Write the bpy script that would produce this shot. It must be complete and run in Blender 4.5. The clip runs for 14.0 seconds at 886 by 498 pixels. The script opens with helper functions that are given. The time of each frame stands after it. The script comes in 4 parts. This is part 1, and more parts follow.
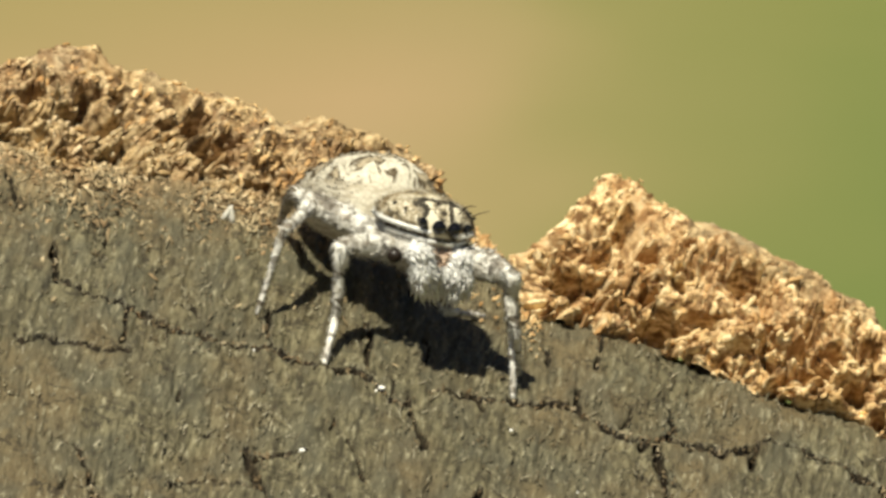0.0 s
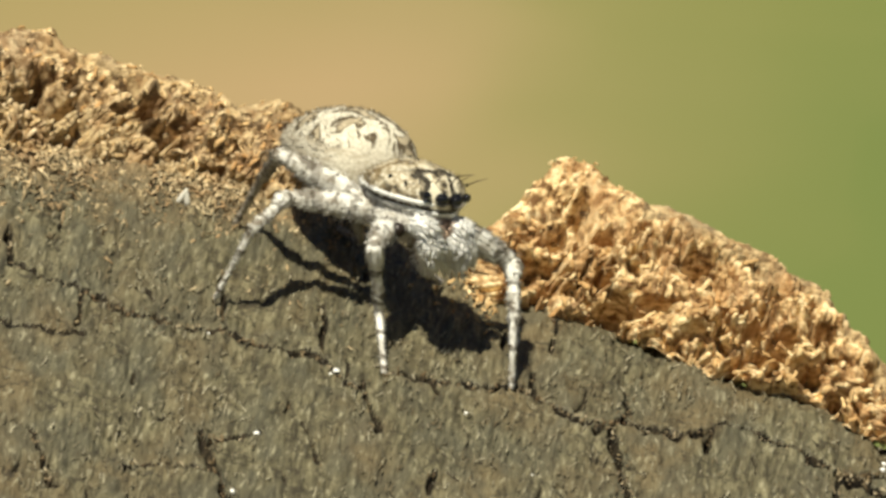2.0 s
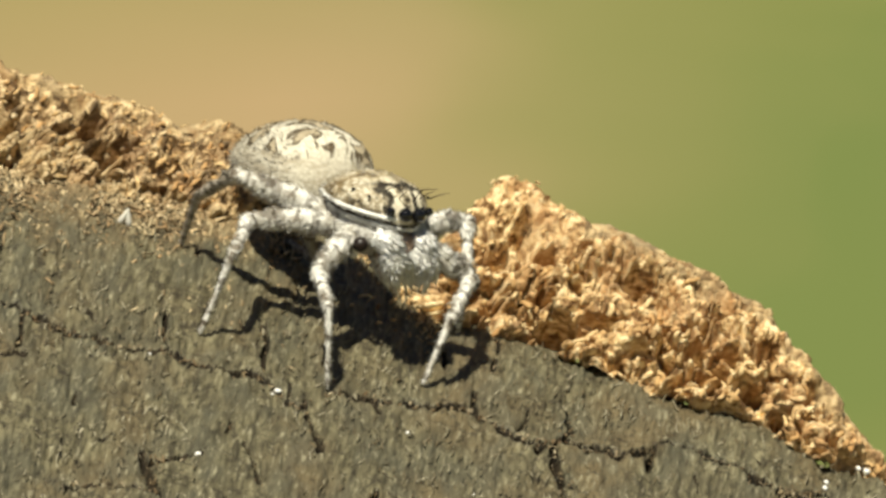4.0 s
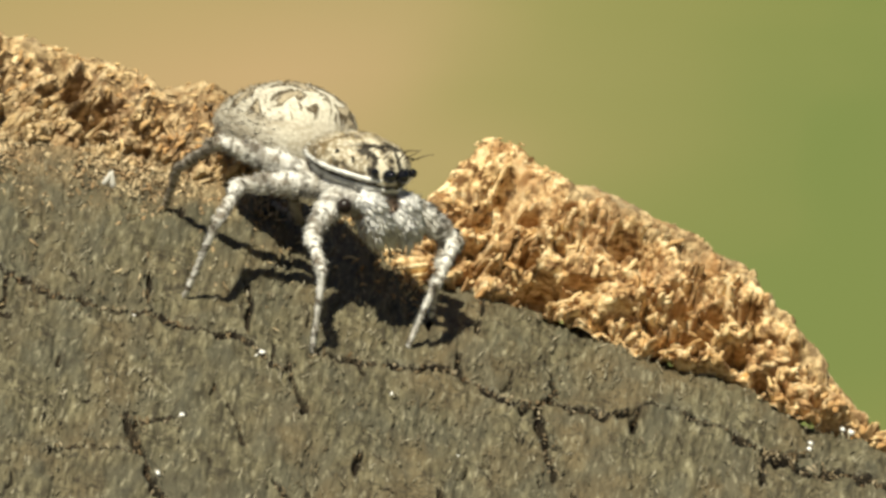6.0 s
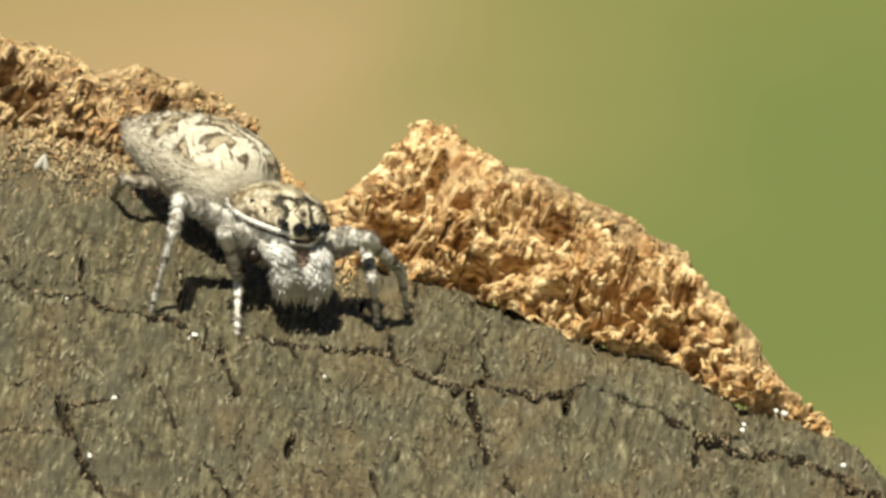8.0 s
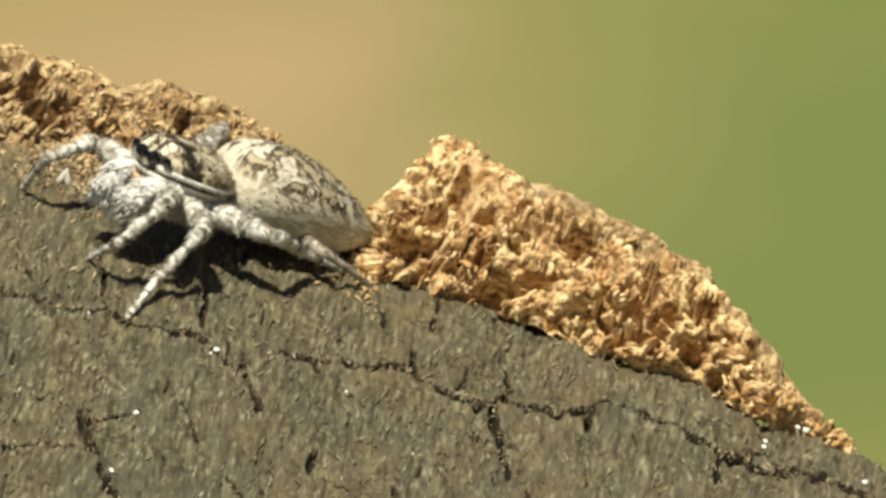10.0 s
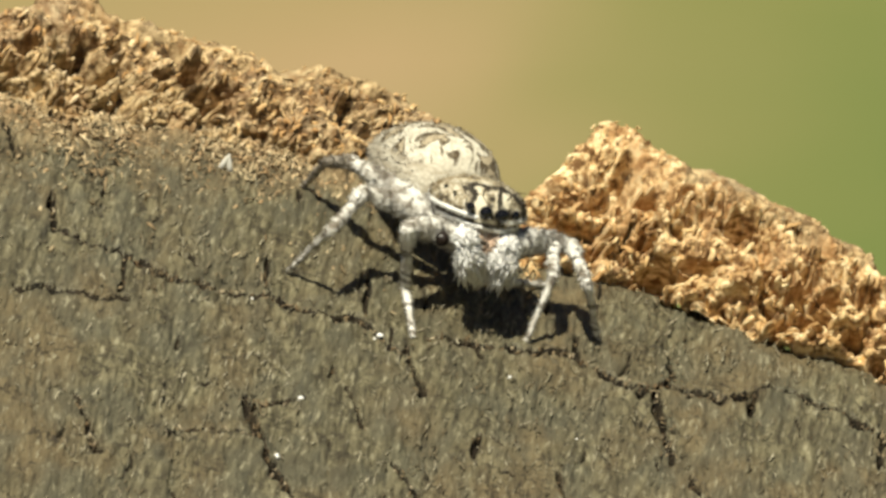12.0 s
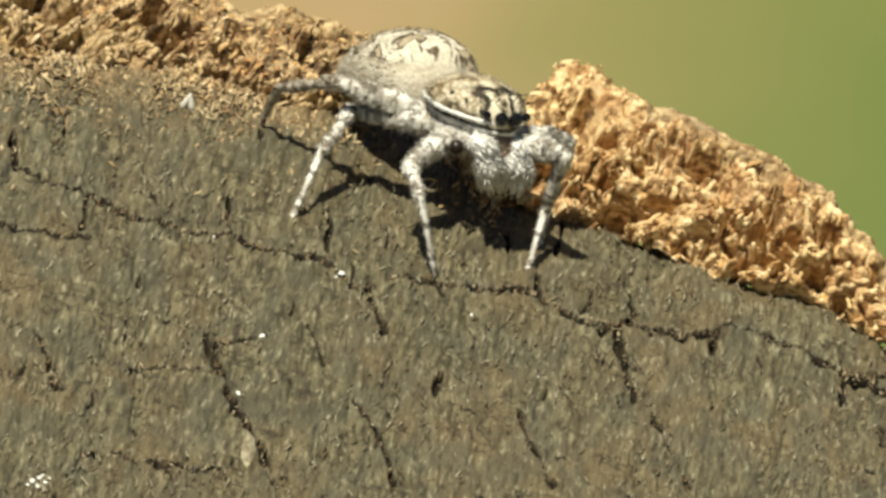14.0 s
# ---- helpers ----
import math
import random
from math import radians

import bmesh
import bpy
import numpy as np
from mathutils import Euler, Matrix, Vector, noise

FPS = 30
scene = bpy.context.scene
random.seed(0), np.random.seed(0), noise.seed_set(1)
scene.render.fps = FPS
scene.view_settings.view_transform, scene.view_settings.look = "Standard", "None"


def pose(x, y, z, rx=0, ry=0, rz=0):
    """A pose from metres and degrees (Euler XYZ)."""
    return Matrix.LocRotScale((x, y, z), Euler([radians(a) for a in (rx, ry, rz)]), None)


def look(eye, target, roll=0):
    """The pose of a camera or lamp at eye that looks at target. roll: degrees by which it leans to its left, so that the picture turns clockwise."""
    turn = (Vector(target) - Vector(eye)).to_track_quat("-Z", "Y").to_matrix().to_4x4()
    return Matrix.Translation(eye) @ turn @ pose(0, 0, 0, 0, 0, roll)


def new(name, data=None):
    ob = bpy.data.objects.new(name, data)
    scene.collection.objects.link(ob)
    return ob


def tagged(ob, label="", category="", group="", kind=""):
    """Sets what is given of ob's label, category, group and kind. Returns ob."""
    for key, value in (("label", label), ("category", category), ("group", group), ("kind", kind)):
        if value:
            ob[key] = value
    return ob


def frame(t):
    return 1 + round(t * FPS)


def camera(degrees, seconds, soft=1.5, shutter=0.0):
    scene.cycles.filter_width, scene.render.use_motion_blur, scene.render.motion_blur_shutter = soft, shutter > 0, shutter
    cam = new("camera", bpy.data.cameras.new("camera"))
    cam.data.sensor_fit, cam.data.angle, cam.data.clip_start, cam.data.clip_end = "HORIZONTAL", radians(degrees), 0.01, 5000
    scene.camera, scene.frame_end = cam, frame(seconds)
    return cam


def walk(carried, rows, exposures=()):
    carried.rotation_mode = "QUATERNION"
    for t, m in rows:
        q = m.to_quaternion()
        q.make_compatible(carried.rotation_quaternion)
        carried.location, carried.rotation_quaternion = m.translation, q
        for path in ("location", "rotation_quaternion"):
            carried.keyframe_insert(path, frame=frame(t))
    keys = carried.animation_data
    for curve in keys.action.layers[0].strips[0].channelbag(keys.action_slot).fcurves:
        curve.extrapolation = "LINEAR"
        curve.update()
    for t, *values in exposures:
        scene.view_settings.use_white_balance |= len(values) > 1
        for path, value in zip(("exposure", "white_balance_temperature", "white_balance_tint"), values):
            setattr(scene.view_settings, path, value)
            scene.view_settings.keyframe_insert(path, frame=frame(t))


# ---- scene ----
# One unit of the plan is U metres; the plan's origin is the point in the middle of the first view.
U = 14.67e-6
LENS = 5.0
REACH = 784 * U / math.tan(radians(LENS / 2))      # from the lens to the wood, about 26 cm
HEIGHT = 0.80                                      # of the wood's face over the meadow
PITCH = -12.0
BASE = pose(0, 0, HEIGHT, 90 + PITCH, 0, 0)        # x right, y up, z towards the lens
EYE_POINT = BASE @ Vector((0, 0, REACH))

cam = camera(LENS, 14.0, soft=3.2, shutter=0.25)
# The lens is held by hand: it drifts and swings a little. Seconds, right, down, roll.
PAN = [
    (0.0, -0.3, 0.2, 0.02),
    (0.5, 75.7, -2.3, 0.03),
    (1.0, 27.9, -23.2, 0.07),
    (1.5, -11.3, -39.5, 0.06),
    (2.0, -79.5, -29.8, 0.0),
    (2.5, -93.7, -25.6, 0.01),
    (3.0, -125.3, 21.0, -0.08),
    (3.2, -147.3, 16.1, -0.09),
    (5.3, -191.5, -11.0, -0.32),
    (5.5, -172.2, -21.9, -0.34),
    (6.0, -210.2, -63.7, -0.25),
    (6.5, -299.5, -69.7, -0.23),
    (7.0, -361.6, -96.1, -0.27),
    (7.5, -342.1, -110.7, -0.33),
    (8.0, -328.1, -95.3, -0.41),
    (8.2, -324.9, -76.9, -0.47),
    (10.3, -274.7, -67.7, -0.19),
    (10.5, -207.0, -110.7, -0.26),
    (11.0, -78.8, -143.0, -0.23),
    (11.5, -19.7, -130.2, -0.22),
    (12.0, -3.8, -91.9, -0.25),
    (12.5, 0.4, -96.4, -0.34),
    (13.0, -22.7, -156.4, -0.35),
    (13.5, -39.5, -165.8, -0.32),
    (14.0, -70.5, -200.7, -0.37),
]
STEP = U / REACH
DRIFT = 0.3                                        # the share of it that is drift, the rest is swing


def held(x, y, r):
    """The lens's pose."""
    swing = 1 - DRIFT
    at = Matrix.Translation(BASE @ Vector((-DRIFT * x * U, DRIFT * y * U, REACH)))
    return at @ BASE.to_3x3().to_4x4() @ Matrix.Rotation(math.atan(swing * x * STEP), 4, "Y") @ Matrix.Rotation(math.atan(swing * y * STEP), 4, "X") @ Matrix.Rotation(radians(r), 4, "Z")


walk(cam, [(t, held(x, y, r)) for t, x, y, r in PAN])

# ---- the wood's own axes: a along the edge, b away from the lens, n out of the face ----
PHI, ELEV = radians(17.0), radians(20.0)
SE, CE = math.sin(ELEV), math.cos(ELEV)
A_AX = Vector((math.cos(PHI), -math.sin(PHI), 0))
Q_AX = Vector((math.sin(PHI), math.cos(PHI), 0))
B_AX = Q_AX * SE + Vector((0, 0, -1)) * CE
N_AX = Q_AX * CE + Vector((0, 0, 1)) * SE
WOOD = BASE @ Matrix((( A_AX.x, B_AX.x, N_AX.x, 0), (A_AX.y, B_AX.y, N_AX.y, 0), (A_AX.z, B_AX.z, N_AX.z, 0), (0, 0, 0, 1)))


FAR = REACH / U                                    # the lens over the plan's plane, in plan units


def on_face(u, v, h=0.0):
    """The place (a, b), in plan units, of the point at height h over the wood's face that is seen at right u, down v in the plan."""
    x, y = u - 784.0, 441.0 - v
    up = x * Q_AX.x + y * Q_AX.y
    k = (h - SE * FAR) / (CE * up - SE * FAR)
    return k * (x * A_AX.x + y * A_AX.y), k * SE * up - CE * FAR * (1 - k)


# ---- light ----
SUN_A, SUN_B = 0.38, 0.40                          # how far along a and b a shadow falls for one unit of height
TO_SUN = (WOOD.to_3x3() @ Vector((-SUN_A, -SUN_B, 1))).normalized()
world = bpy.data.worlds.new("sky")
scene.world = world
world.use_nodes = True
wn = world.node_tree
sky = wn.nodes.new("ShaderNodeTexSky")
sky.sky_type, sky.sun_disc = "NISHITA", False
sky.sun_elevation = math.asin(TO_SUN.z)
sky.sun_rotation = math.atan2(TO_SUN.x, TO_SUN.y)
wn.links.new(sky.outputs[0], wn.nodes["Background"].inputs[0])
wn.nodes["Background"].inputs[1].default_value = 0.026
sun = new("sun", bpy.data.lights.new("sun", "SUN"))
sun.data.energy, sun.data.angle, sun.data.color = 5.0, radians(0.6), (1.0, 0.952, 0.76)
sun.matrix_world = look(TO_SUN * 2.0 + Vector((0, 0, HEIGHT)), (0, 0, HEIGHT))
scene.view_settings.exposure = 0.45


# ---- materials ----
class Mat:
    """A node material, put together call by call."""

    def __init__(self, name, rough=0.8, spec=0.3):
        self.m = bpy.data.materials.new(name)
        self.m.use_nodes = True
        self.t = self.m.node_tree
        self.b = self.t.nodes["Principled BSDF"]
        self.b.inputs["Roughness"].default_value = rough
        self.b.inputs["Specular IOR Level"].default_value = spec

    def node(self, kind, **values):
        n = self.t.nodes.new("ShaderNode" + kind)
        for k, val in values.items():
            n.inputs[k.replace("_", " ")].default_value = val
        return n

    def link(self, a, b):
        self.t.links.new(a, b)

    def coords(self, scale=(1, 1, 1), turn=(0, 0, 0)):
        """Object coordinates in plan units, scaled and turned."""
        c, m = self.node("TexCoord"), self.node("Mapping")
        m.inputs["Scale"].default_value = [k / U for k in scale]
        m.inputs["Rotation"].default_value = [radians(k) for k in turn]
        self.link(c.outputs["Object"], m.inputs[0])
        return m.outputs[0]

    def noise(self, at, scale, detail=3.0, rough=0.55, distort=0.0):
        n = self.node("TexNoise", Scale=scale, Detail=detail, Roughness=rough, Distortion=distort)
        self.link(at, n.inputs["Vector"])
        return n.outputs["Fac"]

    def ramp(self, value, *stops):
        r = self.node("ValToRGB")
        r.color_ramp.interpolation = "B_SPLINE" if len(stops) > 4 else "LINEAR"
        el = r.color_ramp.elements
        while len(el) < len(stops):
            el.new(0.5)
        for e, (p, c) in zip(el, stops):
            e.position, e.color = p, (*c, 1) if len(c) == 3 else c
        self.link(value, r.inputs[0])
        return r.outputs[0]

    def mix(self, fac, a, b, blend="MIX"):
        n = self.t.nodes.new("ShaderNodeMix")
        n.data_type, n.blend_type = "RGBA", blend
        for sock, val in ((n.inputs[0], fac), (n.inputs[6], a), (n.inputs[7], b)):
            if isinstance(val, (int, float)):
                sock.default_value = val
            elif isinstance(val, tuple):
                sock.default_value = (*val, 1)
            else:
                self.link(val, sock)
        return n.outputs[2]

    def math(self, op, a, b=0.0):
        n = self.t.nodes.new("ShaderNodeMath")
        n.operation = op
        for sock, val in zip(n.inputs, (a, b)):
            if isinstance(val, (int, float)):
                sock.default_value = val
            else:
                self.link(val, sock)
        return n.outputs[0]

    def color(self, c):
        if isinstance(c, tuple):
            self.b.inputs["Base Color"].default_value = (*c, 1)
        else:
            self.link(c, self.b.inputs["Base Color"])
        return self

    def bump(self, value, units, strength=1.0):
        n = self.node("Bump", Strength=strength, Distance=units * U)
        self.link(value, n.inputs["Height"])
        self.link(n.outputs[0], self.b.inputs["Normal"])
        return self


def grey_wood():
    k = Mat("weathered_wood", 0.66, 0.4)
    fibre = k.noise(k.coords((1, 0.13, 1), (0, 0, 6)), 0.066, 4.0, 0.66, 0.5)
    patch = k.noise(k.coords((1, 0.4, 1)), 0.0048, 3.0, 0.55)
    tone = k.noise(k.coords((1, 0.4, 1)), 0.013, 2.0, 0.5)
    fleck = k.noise(k.coords((1, 0.16, 1), (0, 0, -5)), 0.135, 3.0, 0.6, 0.3)
    c = k.ramp(fibre, (0.30, (0.027, 0.022, 0.012)), (0.49, (0.096, 0.083, 0.046)), (0.70, (0.212, 0.187, 0.110)))
    c = k.mix(k.ramp(patch, (0.46, (0, 0, 0)), (0.60, (0.65, 0.65, 0.65))), c, (0.135, 0.099, 0.050))
    c = k.mix(k.ramp(tone, (0.40, (0.55, 0.55, 0.55)), (0.53, (0, 0, 0))), c, (0.078, 0.074, 0.050))
    c = k.mix(k.ramp(fleck, (0.57, (0, 0, 0)), (0.70, (0.7, 0.7, 0.7))), c, (0.33, 0.30, 0.20))
    c = k.mix(k.ramp(fleck, (0.31, (0.85, 0.85, 0.85)), (0.42, (0, 0, 0))), c, (0.028, 0.021, 0.012))
    # brown rot that creeps from the crumbled bank over the grey wood
    rot = k.node("Attribute")
    rot.attribute_name = "brown_rot"
    creep = k.ramp(k.math("ADD", rot.outputs["Fac"], k.math("MULTIPLY", k.math("SUBTRACT", tone, 0.5), 0.9)), (0.30, (0, 0, 0)), (0.85, (0.85, 0.85, 0.85)))
    c = k.mix(creep, c, k.ramp(fibre, (0.32, (0.085, 0.052, 0.024)), (0.52, (0.235, 0.158, 0.078)), (0.72, (0.43, 0.32, 0.18))))
    # weathered layers along the log's edge, with thin dark fissures
    layer = k.noise(k.coords((0.22, 0.42, 1), (0, 0, 4)), 0.020, 4.0, 0.6, 0.4)
    c = k.mix(k.ramp(layer, (0.38, (0.4, 0.4, 0.4)), (0.48, (0, 0, 0))), c, (0.066, 0.056, 0.033))
    fissure = k.ramp(k.math("ABSOLUTE", k.math("SUBTRACT", layer, 0.52)), (0.006, (0.75, 0.75, 0.75)), (0.016, (0, 0, 0)))
    c = k.mix(k.math("MULTIPLY", fissure, k.ramp(tone, (0.46, (0, 0, 0)), (0.54, (1, 1, 1)))), c, (0.026, 0.020, 0.012))
    return k.color(c).bump(fleck, 3.6, 0.9).m


def rot_wood(name, deep, mid_c, pale, grey):
    k = Mat(name, 0.8, 0.2)
    at = k.coords()
    big, mid, fine = k.noise(at, 0.010, 2.0), k.noise(at, 0.05, 3.0), k.noise(at, 0.22, 2.0)
    c = k.ramp(mid, (0.40, deep), (0.50, mid_c), (0.62, pale))
    c = k.mix(k.ramp(big, (0.45, (0, 0, 0)), (0.70, (0.6, 0.6, 0.6))), c, grey)
    wide = k.ramp(k.noise(at, 0.016, 3.0, 0.6), (0.40, (0.6, 0.6, 0.6)), (0.50, (0, 0, 0)))
    c = k.mix(wide, c, (mid_c[0] * 0.62, mid_c[1] * 0.50, mid_c[2] * 0.42))
    return k.color(c).bump(fine, 5.0, 0.9).m


def chip_wood(name, *tones, single=False):
    k = Mat(name, 0.75, 0.25)
    chance = k.node("ObjectInfo").outputs["Random"] if single else k.node("NewGeometry").outputs["Random Per Island"]
    c = k.ramp(chance, *((i / (len(tones) - 1), tone) for i, tone in enumerate(tones)))
    c = k.mix(k.ramp(k.noise(k.coords(), 0.11, 3.0), (0.38, (0.65, 0.65, 0.65)), (0.6, (0, 0, 0))), c, tones[0])
    # broad stretches of darker, redder rot
    if not single:
        wide = k.ramp(k.noise(k.coords(), 0.016, 3.0, 0.6), (0.40, (0.6, 0.6, 0.6)), (0.50, (0, 0, 0)))
        c = k.mix(wide, c, (tones[1][0] * 0.72, tones[1][1] * 0.58, tones[1][2] * 0.48))
    return k.color(c).bump(k.noise(k.coords(), 0.3), 3.0, 0.8).m


VIEW_SPOT = (0.0, EYE_POINT.y + EYE_POINT.z / math.tan(radians(-PITCH)), 0.0)      # where the line of sight meets the ground


def meadow():
    """Soft, far meadow: dry straw colours on one side, green on the other."""
    k = Mat("meadow", 0.95, 0.1)
    c, sep = k.node("TexCoord"), k.node("SeparateXYZ")
    k.link(c.outputs["Object"], sep.inputs[0])
    m = k.node("Mapping")
    m.inputs["Scale"].default_value = (1, 0.35, 1)
    k.link(c.outputs["Object"], m.inputs[0])
    soft = k.noise(m.outputs[0], 9.0, 1.0, 0.4)
    x = k.math("ADD", sep.outputs[0], k.math("MULTIPLY", k.math("SUBTRACT", soft, 0.5), 0.10))
    x = k.math("ADD", x, k.math("MULTIPLY", k.math("SUBTRACT", VIEW_SPOT[1], sep.outputs[1]), 0.10))
    x = k.math("ADD", k.math("MULTIPLY", x, 1.95), 0.60)
    col = k.ramp(x, (0.10, (0.284, 0.207, 0.100)), (0.40, (0.300, 0.215, 0.112)), (0.54, (0.312, 0.224, 0.122)), (0.70, (0.181, 0.173, 0.062)), (0.94, (0.118, 0.149, 0.044)))
    # farther off the straw and the grass lie in wide patches
    wide = k.noise(c.outputs["Object"], 0.7, 4.0, 0.55, 0.4)
    patches = k.ramp(wide, (0.38, (0.272, 0.208, 0.088)), (0.50, (0.208, 0.188, 0.064)), (0.60, (0.120, 0.148, 0.038)))
    dist = k.node("VectorMath")
    dist.operation = "DISTANCE"
    dist.inputs[1].default_value = VIEW_SPOT
    k.link(c.outputs["Object"], dist.inputs[0])
    col = k.mix(k.ramp(k.math("MULTIPLY", dist.outputs["Value"], 0.5), (0.16, (0, 0, 0)), (0.5, (1, 1, 1))), col, patches)
    return k.color(col).m


def plain(name, c, rough=0.7, spec=0.3):
    return Mat(name, rough, spec).color(c).m


GREY, MEADOW = grey_wood(), meadow()
ROT = rot_wood("crumbled_wood", (0.17, 0.086, 0.033), (0.60, 0.395, 0.185), (0.92, 0.745, 0.45), (0.50, 0.34, 0.185))
DULL_ROT = rot_wood("dull_crumbled_wood", (0.090, 0.054, 0.026), (0.34, 0.225, 0.112), (0.70, 0.535, 0.315), (0.32, 0.235, 0.145))
CRUST = rot_wood("wood_crust", (0.18, 0.115, 0.055), (0.46, 0.325, 0.165), (0.66, 0.50, 0.285), (0.28, 0.215, 0.13))
CHIP = chip_wood("wood_crumbs", (0.40, 0.23, 0.09), (0.60, 0.39, 0.175), (0.74, 0.535, 0.27), (0.83, 0.64, 0.35), (0.91, 0.75, 0.46))
CURL = chip_wood("wood_curls", (0.34, 0.20, 0.08), (0.52, 0.335, 0.145), (0.68, 0.475, 0.235), (0.80, 0.60, 0.325), single=True)
DULL_CHIP = chip_wood("dull_crumbs", (0.22, 0.15, 0.075), (0.50, 0.37, 0.21), (0.68, 0.52, 0.305), (0.86, 0.70, 0.46))
GREY_CHIP = chip_wood("grey_crumbs", (0.14, 0.105, 0.056), (0.31, 0.235, 0.135), (0.46, 0.36, 0.21), (0.64, 0.52, 0.33))
PALE_FIBRE = chip_wood("pale_fibres", (0.09, 0.076, 0.045), (0.17, 0.148, 0.092), (0.27, 0.24, 0.158), (0.50, 0.455, 0.33))
SPLINTER = chip_wood("splinters", (0.08, 0.055, 0.03), (0.16, 0.115, 0.06), (0.30, 0.23, 0.13), (0.55, 0.46, 0.31))
# near-black that paints the shade inside the cracks
CRACK_SHADE = rot_wood("crack_shade", (0.010, 0.008, 0.005), (0.02, 0.015, 0.009), (0.045, 0.033, 0.019), (0.016, 0.012, 0.007))
GRAIN = Mat("quartz_grain", 0.25, 0.6).color((0.88, 0.87, 0.84)).m


# ---- mesh helpers ----
def lattice(x, y, z, seed):
    """Smooth value noise in -1..1 at arrays of places."""
    xi, yi, zi = np.floor(x).astype(np.int64), np.floor(y).astype(np.int64), np.floor(z).astype(np.int64)
    fx, fy, fz = x - xi, y - yi, z - zi
    fx, fy, fz = (f * f * (3 - 2 * f) for f in (fx, fy, fz))

    def h(i, j, k):
        n = (i * 374761393 + j * 668265263 + k * 2147483647 + seed * 974711) & 0x7FFFFFFF
        n = ((n ^ (n >> 13)) * 1274126177) & 0x7FFFFFFF
        return ((n ^ (n >> 16)) & 0xFFFF) / 32767.5 - 1.0

    out = 0.0
    for i in (0, 1):
        for j in (0, 1):
            for k in (0, 1):
                w = (fx if i else 1 - fx) * (fy if j else 1 - fy) * (fz if k else 1 - fz)
                out = out + w * h(xi + i, yi + j, zi + k)
    return out


def octaves(x, y, z, period, seed, n=3, gain=0.5):
    out, amp = 0.0, 1.0
    for i in range(n):
        out = out + amp * lattice(x / period, y / period, z / period, seed + i)
        period, amp = period / 2.1, amp * gain
    return out


def grid_mesh(name, P, material, flip=False):
    """A smooth mesh from an array of places, rows by columns by xyz, in plan units."""
    r, c = P.shape[:2]
    i = np.arange(r * c).reshape(r, c)
    q = np.stack([i[:-1, :-1], i[:-1, 1:], i[1:, 1:], i[1:, :-1]], -1).reshape(-1, 4)
    if flip:
        q = q[:, ::-1]
    me = bpy.data.meshes.new(name)
    me.from_pydata((P.reshape(-1, 3) * U).tolist(), [], q.tolist())
    me.shade_smooth()
    me.materials.append(material)
    return me


def part(name, bm, material, parent, label=""):
    me = bpy.data.meshes.new(name)
    bm.to_mesh(me)
    bm.free()
    me.shade_smooth()
    me.materials.append(material)
    ob = new(name, me)
    ob.parent = parent
    if label:
        tagged(ob, label)
    return ob


def loft(bm, rings, seg=18):
    """A closed body from rings (x, y, z, half width, half height), in plan units, its ends drawn to points."""
    rows = []
    for x, y, z, w, h in rings:
        rows.append([bm.verts.new((x * U, (y + w * math.cos(2 * math.pi * j / seg)) * U, (z + h * math.sin(2 * math.pi * j / seg)) * U)) for j in range(seg)])
    for r0, r1 in zip(rows, rows[1:]):
        for j in range(seg):
            bm.faces.new((r0[j], r0[(j + 1) % seg], r1[(j + 1) % seg], r1[j]))
    bm.faces.new(rows[0][::-1])
    bm.faces.new(rows[-1])
    bmesh.ops.recalc_face_normals(bm, faces=bm.faces)


def along(points, x):
    pts = np.array(points, float)
    return np.interp(x, pts[:, 0], pts[:, 1])


# ---- ground ----
bm = bmesh.new()
bmesh.ops.create_grid(bm, x_segments=40, y_segments=40, size=400)
ground = part("ground", bm, MEADOW, None)
tagged(ground, "soft meadow of dry straw and green grass", "ground", kind="structure")

# ---- the wood ----
# Where the grey face ends towards the back, right and down in the plan.
BACK = [(-400, 230), (-150, 240), (0, 255), (140, 288), (300, 308), (400, 325), (480, 350), (560, 372), (640, 380), (720, 360), (772, 345), (850, 410),
        (915, 490), (960, 548), (1060, 577), (1160, 600), (1290, 655), (1440, 710), (1560, 757), (1642, 801), (1782, 856), (1842, 881), (1910, 941), (2100, 1110)]
CREST = [(-400, 190), (-150, 150), (0, 118), (30, 97), (100, 86), (170, 92), (210, 112), (300, 146), (400, 180), (470, 206), (500, 226), (560, 214),
         (640, 232), (722, 272), (772, 315), (800, 375)]
CHUNK = [(905, 485), (920, 466), (960, 430), (1000, 388), (1040, 334), (1072, 314), (1100, 322), (1142, 346), (1242, 400), (1342, 440), (1442, 492),
         (1542, 562), (1602, 631), (1662, 702), (1712, 782), (1782, 842), (1800, 862)]
CRACKS = []


def crack(deep, *line):
    """A crack along a line of points, right and down in the plan."""
    CRACKS.append((deep, line))


crack(12, (95, 440), (100, 495), (130, 515), (230, 550), (300, 580), (390, 603), (470, 610), (520, 632), (560, 655), (640, 660), (690, 705), (725, 715))
crack(14, (725, 705), (728, 730), (745, 765), (755, 797))
crack(11, (760, 690), (830, 695), (880, 712), (940, 718), (1010, 722), (1050, 745), (1100, 770), (1162, 783))
crack(20, (1140, 790), (1175, 772), (1215, 792), (1260, 800), (1275, 806))
crack(12, (1190, 730), (1196, 755), (1180, 775))
crack(22, (1162, 782), (1172, 830), (1180, 870), (1190, 905))
crack(13, (1262, 806), (1320, 800), (1345, 788), (1400, 796), (1460, 820), (1540, 855), (1570, 868), (1640, 868))
crack(12, (1345, 788), (1332, 810), (1330, 830))
